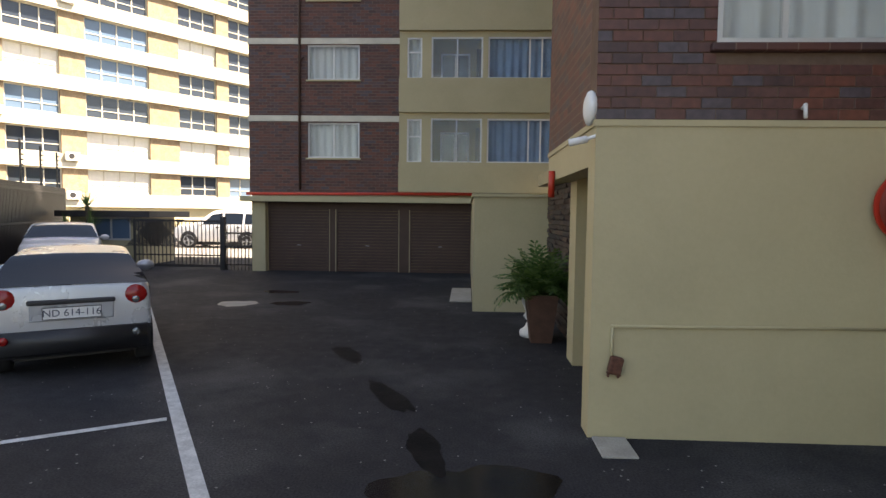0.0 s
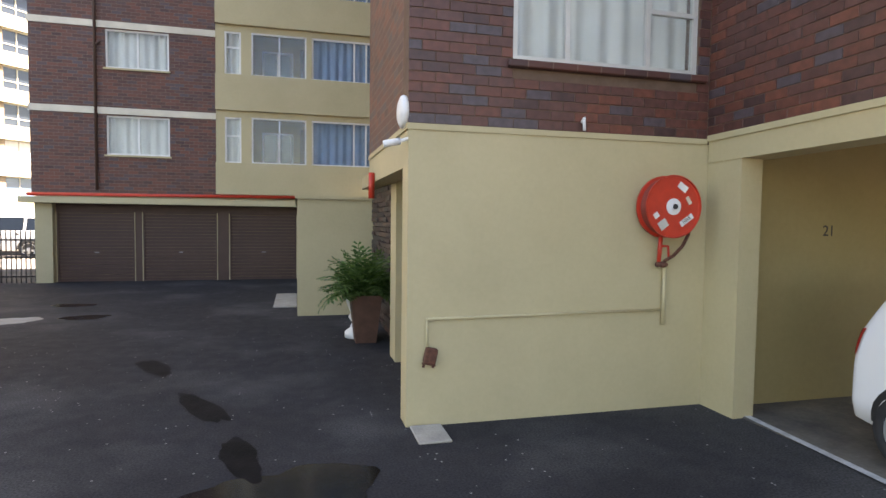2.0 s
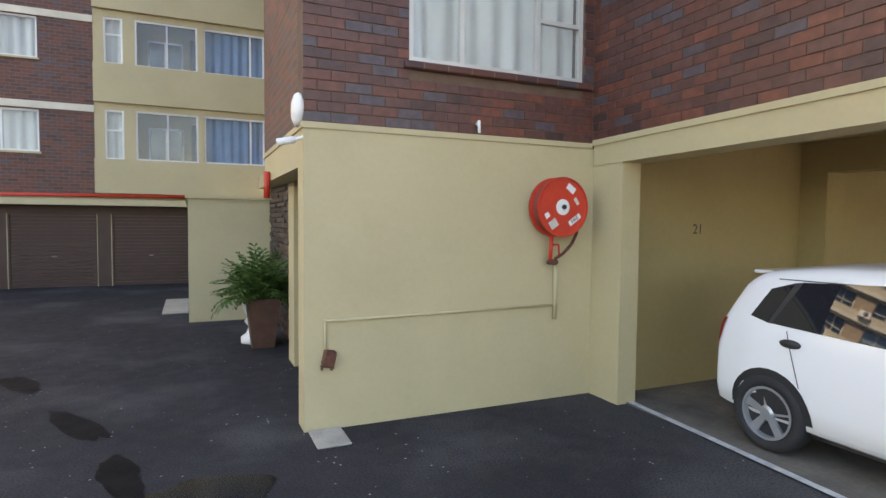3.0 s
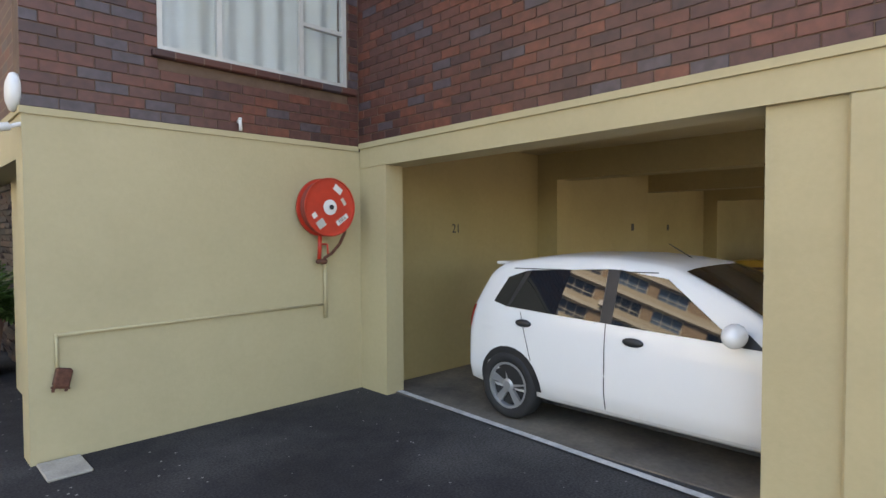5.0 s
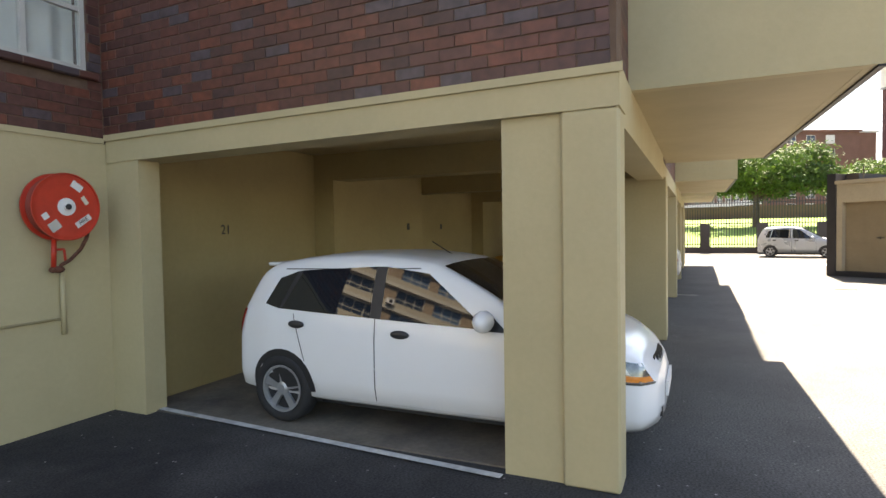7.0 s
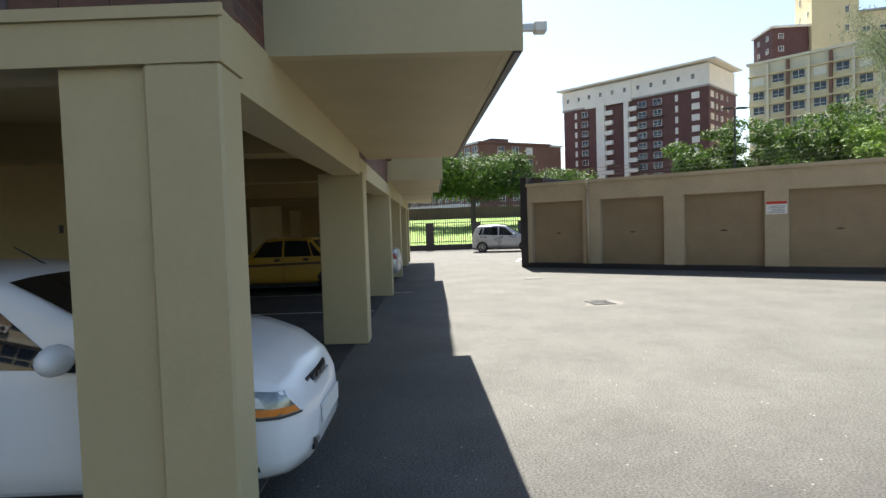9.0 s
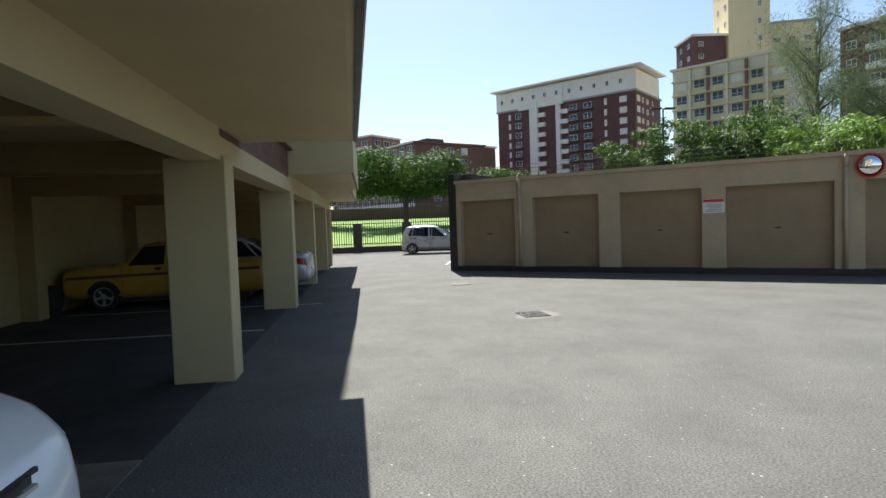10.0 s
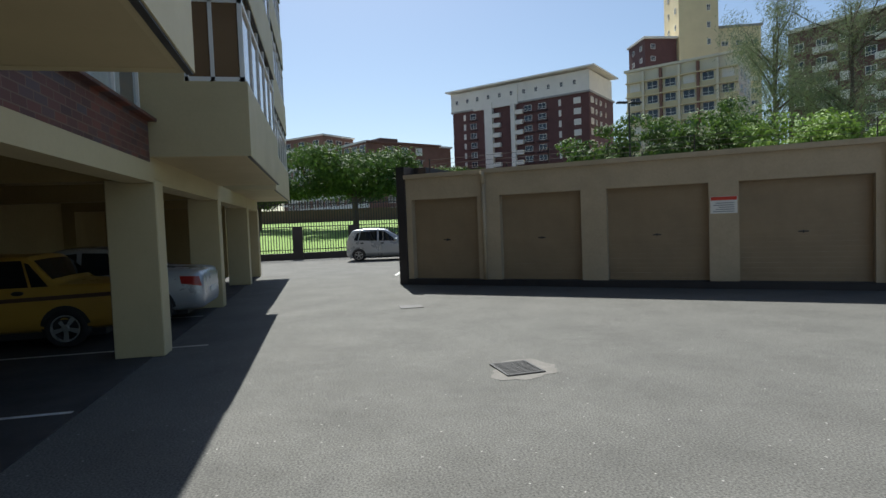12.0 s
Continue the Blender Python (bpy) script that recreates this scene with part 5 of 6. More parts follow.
strip("bay_line", (24.5, -4.3), (28.5, -5.4), 0.1, M_LINE, "white painted bay line beyond the garages", 0.006)


def blot(name, cx, cy, rx, ry, turn, seed, mat, label, z=0.004):
    rnd = random.Random(seed)
    ph = [rnd.uniform(0, 6.28) for _ in range(4)]
    pts = []
    for i in range(48):
        a = 2 * math.pi * i / 48
        r = 1 + 0.16 * math.sin(2 * a + ph[0]) + 0.1 * math.sin(3 * a + ph[1]) + 0.06 * math.sin(7 * a + ph[2]) + 0.03 * math.sin(13 * a + ph[3])
        x, y = rx * r * math.cos(a), ry * r * math.sin(a)
        pts.append((cx + x * math.cos(turn) - y * math.sin(turn), cy + x * math.sin(turn) + y * math.cos(turn)))
    return flat(name, pts, mat, label, z, "puddle")


blot("puddle", -0.02, 3.72, 0.55, 0.42, 0.0, 1, M_DAMP, "shallow dark puddle on the asphalt")
blot("puddle", -0.35, 4.35, 0.13, 0.4, 0.35, 2, M_STAIN, "trickle running into the puddle", 0.005)
blot("stain", -0.8, 5.6, 0.11, 0.6, 0.5, 3, M_STAIN, "dark oil stain on the asphalt")
blot("stain", -1.55, 7.2, 0.12, 0.5, 0.5, 4, M_STAIN, "dark oil stain on the asphalt")
blot("stain", -3.5, 11.05, 0.42, 0.22, 0.0, 6, M_DAMP, "dark wet stain on the drive")
blot("stain", -4.2, 12.6, 0.35, 0.25, 0.0, 7, M_DAMP, "dark wet stain on the drive")
blot("patch", -4.5, 10.9, 0.32, 0.38, 0.0, 8, M_CONCRETE_LIGHT, "small pale patch on the drive")
blot("patch", 12.05, -4.14, 0.36, 0.42, 0.3, 9, material("cement_apron", (0.15, 0.14, 0.125), 0.8, vary=0.1, scale=4, fine=0.15, fscale=40), "cement apron round the yard drain")

DRAIN = thing("drain_grate", "black slotted iron drain grate in the yard", "drain", pose(12.1, -4.08, 0.006, 0, 0, 4), kind="structure")
part("rim", boxes((-0.27, 0.27, -0.22, -0.2, 0, 0.012), (-0.27, 0.27, 0.2, 0.22, 0, 0.012), (-0.27, -0.25, -0.2, 0.2, 0, 0.012), (0.25, 0.27, -0.2, 0.2, 0, 0.012)), M_METAL, DRAIN)
part("pit", boxes((-0.25, 0.25, -0.2, 0.2, 0, 0.002)), M_CONCRETE_LIGHT, DRAIN)
for i in range(10):
    part("bar", boxes((-0.24 + i * 0.05, -0.215 + i * 0.05, -0.2, 0.2, 0.002, 0.012)), M_METAL, DRAIN)
cover = thing("manhole", "small dark cover flush with the yard", "manhole", pose(17.3, -3.7, 0.004), kind="structure")
part("lid", boxes((-0.2, 0.2, -0.22, 0.22, 0, 0.008)), M_METAL, cover)

# tyre leaning in the dark carport
tyre = thing("spare_tyre", "loose black tyre leaning in the carport", "tyre", pose(15.2, 5.0, 0.312, 0, 90, 90))
bm = bmesh.new()
lathe(bm, [(0.18, -0.09), (0.28, -0.09), (0.3, -0.05), (0.3, 0.05), (0.28, 0.09), (0.18, 0.09)], seg=28)
part("tread", bm, M_TYRE, tyre, "", True)

# convex mirror on the garages
mir = thing("convex_mirror", "round traffic mirror with an orange hood", "mirror", GO @ pose(-3.28, 0.05, 2.60))
bm = bmesh.new()
lathe(bm, [(0.01, 0.09), (0.12, 0.08), (0.2, 0.06), (0.25, 0.02)], Matrix.Rotation(radians(-90), 4, "X"), 28)
mirror_mat = bpy.data.materials.new("mirror_glass")
mirror_mat.use_nodes = True
mirror_mat.node_tree.nodes["Principled BSDF"].inputs["Metallic"].default_value = 1.0
mirror_mat.node_tree.nodes["Principled BSDF"].inputs["Roughness"].default_value = 0.03
mirror_mat.node_tree.nodes["Principled BSDF"].inputs["Base Color"].default_value = (0.85, 0.86, 0.86, 1)
part("glass", bm, mirror_mat, mir, "", True)
bm = bmesh.new()
lathe(bm, [(0.25, 0.0), (0.285, 0.0), (0.29, 0.03), (0.25, 0.035)], Matrix.Rotation(radians(-90), 4, "X"), 28, False)
part("rim", bm, M_RED, mir, "orange red rim", True)
# spotlight under the first balcony
spot = thing("floodlight", "small white floodlight on the balcony edge", "lamp", pose(4.78, -1.53, 2.82))
part("housing", bevelled(boxes((-0.04, 0.04, -0.08, 0.0, -0.035, 0.035)), 0.01), M_WHITE, spot)
part("bracket", boxes((-0.02, 0.02, -0.005, 0.08, -0.02, 0.02)), M_STEEL, spot)
# window of the recessed bay between the balconies
for k in range(7):
    zz = 3.15 + 2.35 * k
    sliding_window("window_bay", 10.3, 14.2, 0.17, zz, zz + 1.4, (1.0, 2.0, 3.0), "white framed window over a brick spandrel", mat=M_WHITE, curtain=k < 2)
structure("sill_bay", boxes((10.2, 14.35, 0.02, 0.17, 3.12, 3.16)), M_BRICK_X, "dark brick sill of the recessed windows", "sill")

# ---- fences, gate, street ----
def fence_run(name, a, b, h, gap, label, pillars=None, plinth=0.0, bar=0.018, panel=1.9, spikes=True):
    a, b = Vector((*a, 0)), Vector((*b, 0))
    L = (b - a).length
    ang = math.atan2((b - a).y, (b - a).x)
    t = thing(name, label, "fence", Matrix.Translation(a) @ Matrix.Rotation(ang, 4, "Z"), kind="structure")
    if plinth:
        part("plinth", boxes((0, L, -0.12, 0.12, 0, plinth)), M_DARK_WALL, t)
    for z in (plinth + 0.15, h * 0.55, h - 0.2):
        part("rail", boxes((0, L, -0.02, 0.02, z, z + 0.045)), M_METAL, t)
    bm = bmesh.new()
    box(bm, -bar, bar, -0.012, 0.012, plinth, h)
    if spikes:
        tube(bm, (0, 0, h), (0, 0, h + 0.1), 0.02, 0.003, 6)
    pal = part("paling", bm, M_METAL, t)
    pal.location.x = gap / 2
    n = int(L / gap)
    for i in range(1, n):
        o = new("paling", pal.data)
        o.parent, o.location = t, (gap * (i + 0.5), 0, 0)
    if pillars:
        for i in range(int(L / panel) + 1):
            part("post", boxes((i * panel - pillars / 2, i * panel + pillars / 2, -0.2, 0.2, 0, 1.75)), M_DARK_WALL, t)
    return t


fence_run("yard_fence", (37.4, 14.0), (37.4, -16), 3.1, 0.14, "tall black steel palisade fence with brick posts", 0.5, 0.35, 0.02, 2.95)
fence_run("drive_fence", (-8.6, 7.4), (-14.2, 19.6), 2.5, 0.11, "tall dark steel fence beside the parking bays", None, 0.0, 0.04, spikes=False)
# wall behind that fence and the electric wires over it
structure("wall_drive", boxes((0, 14, 0.25, 0.45, 0, 1.9)), M_DARK_WALL, "dark boundary wall behind the fence", "wall").matrix_basis = Matrix.Translation((-8.6, 7.4, 0)) @ Matrix.Rotation(math.atan2(12.2, -5.6), 4, "Z")
for i in range(5):
    f = 0.35 + 0.15 * i
    p = (-8.6 - 5.6 * f - 0.1, 7.4 + 12.2 * f, 0)
    t = thing("wire_post", "dark electric fence post with white insulators", "post", pose(*p), "electric fence posts")
    part("pole", boxes((-0.02, 0.02, -0.02, 0.02, 0, 3.7)), M_METAL, t)
    for k in range(7):
        part("insulator", boxes((0.02, 0.1, -0.015, 0.015, 2.7 + 0.14 * k, 2.73 + 0.14 * k)), M_BLACK, t)
GATE = thing("sliding_gate", "black steel sliding gate closing the driveway", "gate", pose(-10.2, 17.0, 0), kind="structure")
part("frame", boxes((0, 2.75, -0.025, 0.025, 0.08, 0.16), (0, 2.75, -0.025, 0.025, 1.44, 1.5), (0, 0.06, -0.025, 0.025, 0.16, 1.44), (2.69, 2.75, -0.025, 0.025, 0.16, 1.44), (0.06, 2.69, -0.02, 0.02, 0.42, 0.46)), M_METAL, GATE)
bm = boxes((-0.011, 0.011, -0.011, 0.011, 0.16, 1.44))
first = part("bar", bm, M_METAL, GATE)
first.location.x = 0.16
for i in range(1, 21):
    o = new("bar", first.data)
    o.parent, o.location = GATE, (0.16 + 0.122 * i, 0, 0)
structure("gate_post", boxes((-7.5, -7.36, 16.93, 17.07, 0, 1.62)), M_METAL, "black steel gate post", "post")
fence_run("side_fence", (-7.36, 17.0), (-6.3, 17.0), 1.3, 0.11, "low black spiked fence beside the gate", None, 0.0, 0.011)
bm = bmesh.new()
for i in range(26):
    for s in (-1, 1):
        a = Vector((-10.2 + 0.04 * i, 17.3, 1.1))
        q = Matrix.Translation(a) @ Matrix.Rotation(radians(45 * s), 4, "Y")
        box(bm, -0.008, 0.008, -0.006, 0.006, -0.6, 0.6, q)
tagged(ob_from("trellis", bm, M_METAL), "dark diagonal trellis screen beside the gate", "trellis")

HUT = thing("guard_hut", "small cream guard hut with a grey window", "hut", pose(-12.9, 18.0, 0))
part("wall", boxes((0, 2.4, 0, 0.12, 0, 0.8), (0, 0.7, 0, 0.12, 0.8, 1.55), (2.0, 2.4, 0, 0.12, 0.8, 1.55), (0, 0.12, 0.12, 2, 0, 1.55), (2.28, 2.4, 0.12, 2, 0, 1.55), (0.12, 2.28, 1.88, 2, 0, 1.55)), M_CREAM, HUT)
part("roof", boxes((-0.3, 2.8, -0.3, 2.3, 1.55, 1.75)), M_DARK_WALL, HUT, "flat dark roof slab")
w = part("window", boxes((0.7, 2.0, 0.04, 0.08, 0.8, 0.86), (0.7, 2.0, 0.04, 0.08, 1.49, 1.55), (0.7, 0.76, 0.04, 0.08, 0.86, 1.49), (1.94, 2.0, 0.04, 0.08, 0.86, 1.49), (1.3, 1.36, 0.04, 0.08, 0.86, 1.49)), M_STEEL, HUT)
part("pane", boxes((0.76, 1.94, 0.055, 0.062, 0.86, 1.49)), M_GLASS_BLUE, w)

YUCCA = thing("yucca", "spiky yucca tree above the fence", "tree", pose(-11.85, 17.3, 0.2))
bm = bmesh.new()
tube(bm, (0, 0, -0.2), (0.05, 0, 1.0), 0.1, 0.08)
tube(bm, (0.05, 0, 1.0), (0, 0, 1.7), 0.08, 0.06)
part("trunk", bm, M_BARK, YUCCA)
bm = bmesh.new()
rnd = random.Random(8)
for base in ((0, 0, 1.7), (0.3, -0.3, 1.0), (-0.5, -0.2, 0.9)):
    for k in range(70):
        az, el = rnd.uniform(0, 6.283), rnd.uniform(-0.5, 1.5)
        d = Vector((math.cos(az) * math.cos(el), math.sin(az) * math.cos(el), math.sin(el)))
        s = Vector((-math.sin(az), math.cos(az), 0)) * 0.022
        b = Vector(base)
        ll = rnd.uniform(0.45, 0.72)
        bm.faces.new([bm.verts.new(c) for c in (b - s, b + s, b + d * ll)])
part("crown", bm, M_PALM, YUCCA)

# sunlit street and its pavement
structure("road", boxes((-60, -3, 21.5, 31, 0.0, 0.008)), material("street_asphalt", (0.20, 0.19, 0.18), 0.85, vary=0.1, scale=0.6, fine=0.1, fscale=60), "pale sunlit street beyond the gate", "road")
structure("pavement_far", boxes((-60, -3, 31, 34, 0.0, 0.13)), M_CONCRETE_LIGHT, "raised concrete pavement across the street", "pavement")

# ---- trees ----
def tree(name, label, at, height, radius, leaves, leaf, mat, seed, crown_low=0.35, trunk=0.2, lean=0.0, flat_top=0.8):
    rnd = random.Random(seed)
    t = thing(name, label, "tree", pose(*at))
    bm = bmesh.new()
    tips = []
    fork = height * crown_low
    tube(bm, (0, 0, -0.1), (lean * 0.3, 0, fork), trunk, trunk * 0.75, 10)
    for k in range(9):
        az, el = k * 2.4 + rnd.uniform(-0.3, 0.3), rnd.uniform(0.35, 1.25)
        p = Vector((lean * 0.3, 0, fork * rnd.uniform(0.8, 1.05)))
        r = trunk * 0.45
        for j in range(4):
            d = Vector((math.cos(az) * math.cos(el), math.sin(az) * math.cos(el), math.sin(el)))
            q = p + d * radius * rnd.uniform(0.24, 0.34)
            q.z = min(q.z, height * 0.93)
            tube(bm, p, q, r, r * 0.65, 6)
            tips.append(q)
            p, r = q, r * 0.65
            az += rnd.uniform(-0.6, 0.6)
            el = max(0.05, el + rnd.uniform(-0.5, 0.35))
    part("trunk", bm, M_BARK, t, "grey brown trunk and limbs")
    verts, faces = [], []
    centres = [(c, rnd.uniform(0.16, 0.34) * radius) for c in tips for _ in range(2)]
    for _ in range(26):
        a, rr = rnd.uniform(0, 6.283), radius * math.sqrt(rnd.random()) * 0.85
        z = fork + (height - fork) * (0.25 + 0.6 * rnd.random()) * (1 - 0.35 * (rr / radius) ** 2)
        centres.append((Vector((rr * math.cos(a), rr * math.sin(a), z)), rnd.uniform(0.15, 0.32) * radius))
    for _ in range(leaves):
        c, rad = rnd.choice(centres)
        v = Vector((rnd.gauss(0, 1), rnd.gauss(0, 1), rnd.gauss(0, 1))).normalized() * rad * rnd.uniform(0.55, 1.05)
        v.z *= flat_top * 0.8
        o = c + v
        n = (v.normalized() + Vector((rnd.gauss(0, 0.5), rnd.gauss(0, 0.5), 0.5 + rnd.gauss(0, 0.5)))).normalized()
        u = n.orthogonal().normalized()
        u.rotate(Matrix.Rotation(rnd.uniform(0, 6.28), 3, n))
        w = n.cross(u)
        s = leaf * rnd.uniform(0.6, 1.3)
        i = len(verts)
        verts += [o - u * s, o + w * s * 0.45 + n * s * 0.1, o + u * s, o - w * s * 0.45 + n * s * 0.1]
        faces.append((i, i + 1, i + 2, i + 3))
    me = bpy.data.meshes.new("crown")
    me.from_pydata([tuple(v) for v in verts], [], faces)
    me.materials.append(mat)
    ob = new("crown", me)
    ob.parent = t
    return t


def casuarina(at, height, radius, seed, leaves):
    """A tall, open tree of ascending limbs with drooping feathery sprays."""
    rnd = random.Random(seed)
    t = thing("she_oak", "tall feathery she-oak with thin open sprays", "tree", pose(*at))
    bm, verts, faces = bmesh.new(), [], []
    tube(bm, (0, 0, 0), (0.4, 0.2, height * 0.45), 0.35, 0.2, 8)
    tube(bm, (0.4, 0.2, height * 0.45), (0.2, 0.5, height * 0.9), 0.2, 0.05, 8)
    ends = []
    for k in range(26):
        z = height * rnd.uniform(0.25, 0.85)
        az, el = rnd.uniform(0, 6.28), rnd.uniform(0.4, 1.2)
        p, r = Vector((0.35, 0.25, z)), 0.13
        for j in range(4):
            d = Vector((math.cos(az) * math.cos(el), math.sin(az) * math.cos(el), math.sin(el)))
            q = p + d * radius * 0.3 * rnd.uniform(0.7, 1.2)
            tube(bm, p, q, r, r * 0.6, 5)
            p, r = q, r * 0.6
            az += rnd.uniform(-0.5, 0.5)
            ends.append(q)
    part("trunk", bm, M_BARK, t, "dark slender trunk and ascending limbs")
    for _ in range(leaves):
        c = rnd.choice(ends)
        o = c + Vector((rnd.gauss(0, 0.35), rnd.gauss(0, 0.35), rnd.gauss(0, 0.3))) * radius * 0.3
        d = Vector((rnd.gauss(0, 0.6), rnd.gauss(0, 0.6), rnd.uniform(-0.9, 0.7))).normalized() * rnd.uniform(0.3, 0.7)
        s = d.orthogonal().normalized() * 0.025
        i = len(verts)
        verts += [o - s, o + s, o + d]
        faces.append((i, i + 1, i + 2))
    me = bpy.data.meshes.new("crown")
    me.from_pydata([tuple(v) for v in verts], [], faces)
    me.materials.append(M_LEAF_GREY)
    ob = new("crown", me)
    ob.parent = t
    return t


tree("spreading_tree", "broad spreading park tree with dense dark leaves", (57, -5.0, 1.3), 6.9, 5.8, 24000, 0.17, M_LEAF, 11, 0.42, 0.3, 0.4)
tree("spreading_tree", "broad spreading park tree with dense dark leaves", (60, 3.5, 1.4), 5.8, 4.2, 12000, 0.16, M_LEAF, 12, 0.42, 0.25)
tree("spreading_tree", "broad spreading park tree with dense dark leaves", (58, -13.0, 1.3), 5.6, 4.0, 10000, 0.16, M_LEAF, 13, 0.42, 0.25)
for i, (x, y, h, r, m_) in enumerate(((42.34, -20.82, 8.8, 3.0, M_LEAF), (41.3, -24.31, 10.0, 3.6, M_LEAF), (40.27, -28.3, 10.6, 3.8, M_LEAF), (36.26, -29.77, 9.2, 3.6, M_LEAF_BRIGHT), (32.25, -30.23, 7.8, 3.4, M_LEAF_BRIGHT), (27.75, -30.69, 7.0, 3.2, M_LEAF_BRIGHT), (44.73, -33.34, 11.5, 4.0, M_LEAF))):
    tree("garden_tree", "leafy green tree rising behind the garages", (x, y, 0), h, r, 11000, 0.16, m_, 30 + i, 0.3, 0.2)
casuarina((54.41, -46.62, 0), 21.5, 6.0, 3, 15000)
casuarina((48.09, -48.87, 0), 21.5, 6.0, 4, 15000)

# grass slope past the fence
bm = bmesh.new()
n = 24
g = [[bm.verts.new((38.2 + 34 * i / n, -60 + 110 * j / n, 0.02 + 2.3 * (i / n) ** 0.85 + 0.12 * noise.noise(Vector((i * 0.7, j * 0.7, 0))) * (i > 0))) for j in range(n + 1)] for i in range(n + 1)]
for i in range(n):
    for j in range(n):
        bm.faces.new((g[i][j], g[i + 1][j], g[i + 1][j + 1], g[i][j + 1]))
structure("lawn", bm, M_GRASS, "bright green mown lawn rising past the fence", "grass", True)
structure("park_wall", boxes((72, 72.4, -60, 50, 1.9, 3.7)), material("brown_brick_far", (0.14, 0.08, 0.06), 0.8, scale=0.4), "low brown wall along the park", "wall")

# street lamp over the garages
t = thing("street_lamp", "tall dark street lamp with twin heads", "street lamp", pose(39.4, -21.5, 0))
bm = bmesh.new()
tube(bm, (0, 0, 0), (0, 0, 8.8), 0.09, 0.05)
part("pole", bm, M_METAL, t)
for s in (-1, 1):
    part("lamp_head", bevelled(boxes((-0.15, 0.15, *sorted((s * 0.1, s * 0.85)), 8.78, 8.9)), 0.03), M_METAL, t)
for i in range(18):
    s = 7.2 - i * 1.1
    t = thing("wire_post", "thin steel bracket with electric wires on the roof", "post", GO @ pose(s, -0.35, 2.98), "roof wire posts")
    part("rod", boxes((-0.012, 0.012, -0.012, 0.012, 0, 0.42 if i % 3 == 0 else 0.12)), M_METAL, t)
wires = bmesh.new()
for k in range(3):
    tube(wires, GO @ Vector((-12.5, -0.35, 3.12 + 0.12 * k)), GO @ Vector((7.2, -0.35, 3.12 + 0.12 * k)), 0.005, seg=5)
tagged(ob_from("fence_wire", wires, M_METAL), "thin electric wires over the garage roof", "wire")

# ---- far buildings ----
M_FAR_CREAM = material("far_cream", (0.66, 0.60, 0.46), 0.7, vary=0.06, scale=0.3)
M_FAR_WHITE = material("far_white", (0.74, 0.71, 0.64), 0.7, vary=0.06, scale=0.3)
M_FAR_BRICK = material("far_brick", (0.115, 0.05, 0.045), 0.75, vary=0.12, scale=0.4, fine=0.12, fscale=8)
M_FAR_BROWN = material("far_brown_brick", (0.20, 0.10, 0.07), 0.75, vary=0.12, scale=0.4, fine=0.12, fscale=8)
M_FAR_GRIT = material("pebbledash", (0.33, 0.245, 0.16), 0.85, vary=0.15, scale=2.5, fine=0.25, fscale=14)
M_FAR_YELLOW = material("far_yellow", (0.66, 0.56, 0.34), 0.7, vary=0.05, scale=0.3)
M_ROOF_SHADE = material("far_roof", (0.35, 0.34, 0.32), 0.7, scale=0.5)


def frame_at(a, b):
    """Local frame on the ground with x from a to b; the outside is towards -y."""
    ang = math.atan2(b[1] - a[1], b[0] - a[0])
    return Matrix.Translation((*a, 0)) @ Matrix.Rotation(ang, 4, "Z"), math.hypot(b[0] - a[0], b[1] - a[1])


WINDOW_MESH = {}


def far_window(parent, x, y, z, w, h, glass, frame_mat, side=0):
    """A framed window of a far building with a pane, sharing meshes between alike ones; side turns it onto an end wall."""
    key = (round(w, 2), round(h, 2), glass.name, frame_mat.name)
    if key not in WINDOW_MESH:
        bm = boxes((0, w, -0.06, 0.06, 0, 0.1), (0, w, -0.06, 0.06, h - 0.08, h), (0, 0.08, -0.06, 0.06, 0.1, h - 0.08), (w - 0.08, w, -0.06, 0.06, 0.1, h - 0.08))
        for k in range(1, max(2, int(w / 0.9))):
            xx = w * k / max(2, int(w / 0.9))
            box(bm, xx - 0.035, xx + 0.035, -0.05, 0.05, 0.1, h - 0.08)
        box(bm, 0.08, w - 0.08, -0.045, 0.045, h * 0.35, h * 0.35 + 0.06)
        f = ob_from("window", bm, frame_mat)
        p = ob_from("pane", boxes((0.08, w - 0.08, 0.0, 0.02, 0.1, h - 0.08)), glass)
        WINDOW_MESH[key] = (f.data, p.data)
        bpy.data.objects.remove(f)
        bpy.data.objects.remove(p)
    f = new("window", WINDOW_MESH[key][0])
    f.parent, f.matrix_basis = parent, Matrix.Translation((x, y, z)) @ Matrix.Rotation(radians(side), 4, "Z")
    p = new("pane", WINDOW_MESH[key][1])
    p.parent = f


M_FLATS_WHITE = material("flats_white", (0.56, 0.53, 0.44), 0.7, vary=0.08, scale=0.3, fine=0.05, fscale=4)
M_FLATS_CREAM = material("flats_cream", (0.47, 0.42, 0.31), 0.7, vary=0.08, scale=0.3, fine=0.05, fscale=4)
# apartment block across the street: white slabs, pebbledash piers, wide windows
A = Vector((-26.2, 42.4))
D = Vector((0.62, 0.79)).normalized()
m0, L = frame_at(tuple(A - D * 34), tuple(A + D * 26))
FLATS = thing("apartment_block", "sunlit cream apartment block with wide windows and slabs", "building", m0)
ST, NF = 2.72, 11
BAYS, x, rnd = [], 0.0, random.Random(3)
pattern = [(4.4, 2.3), (3.2, 1.1), (3.2, 1.6)]
k = 0
while x < L - 6:
    w, pier = pattern[k % 3]
    BAYS.append((x, x + w, x + w + pier))
    x += w + pier
    k += 1
END = BAYS[-1][2]
part("rear_wall", boxes((0, END, 0.9, 14, 0, 2.2 + ST * NF)), M_FLATS_CREAM, FLATS)
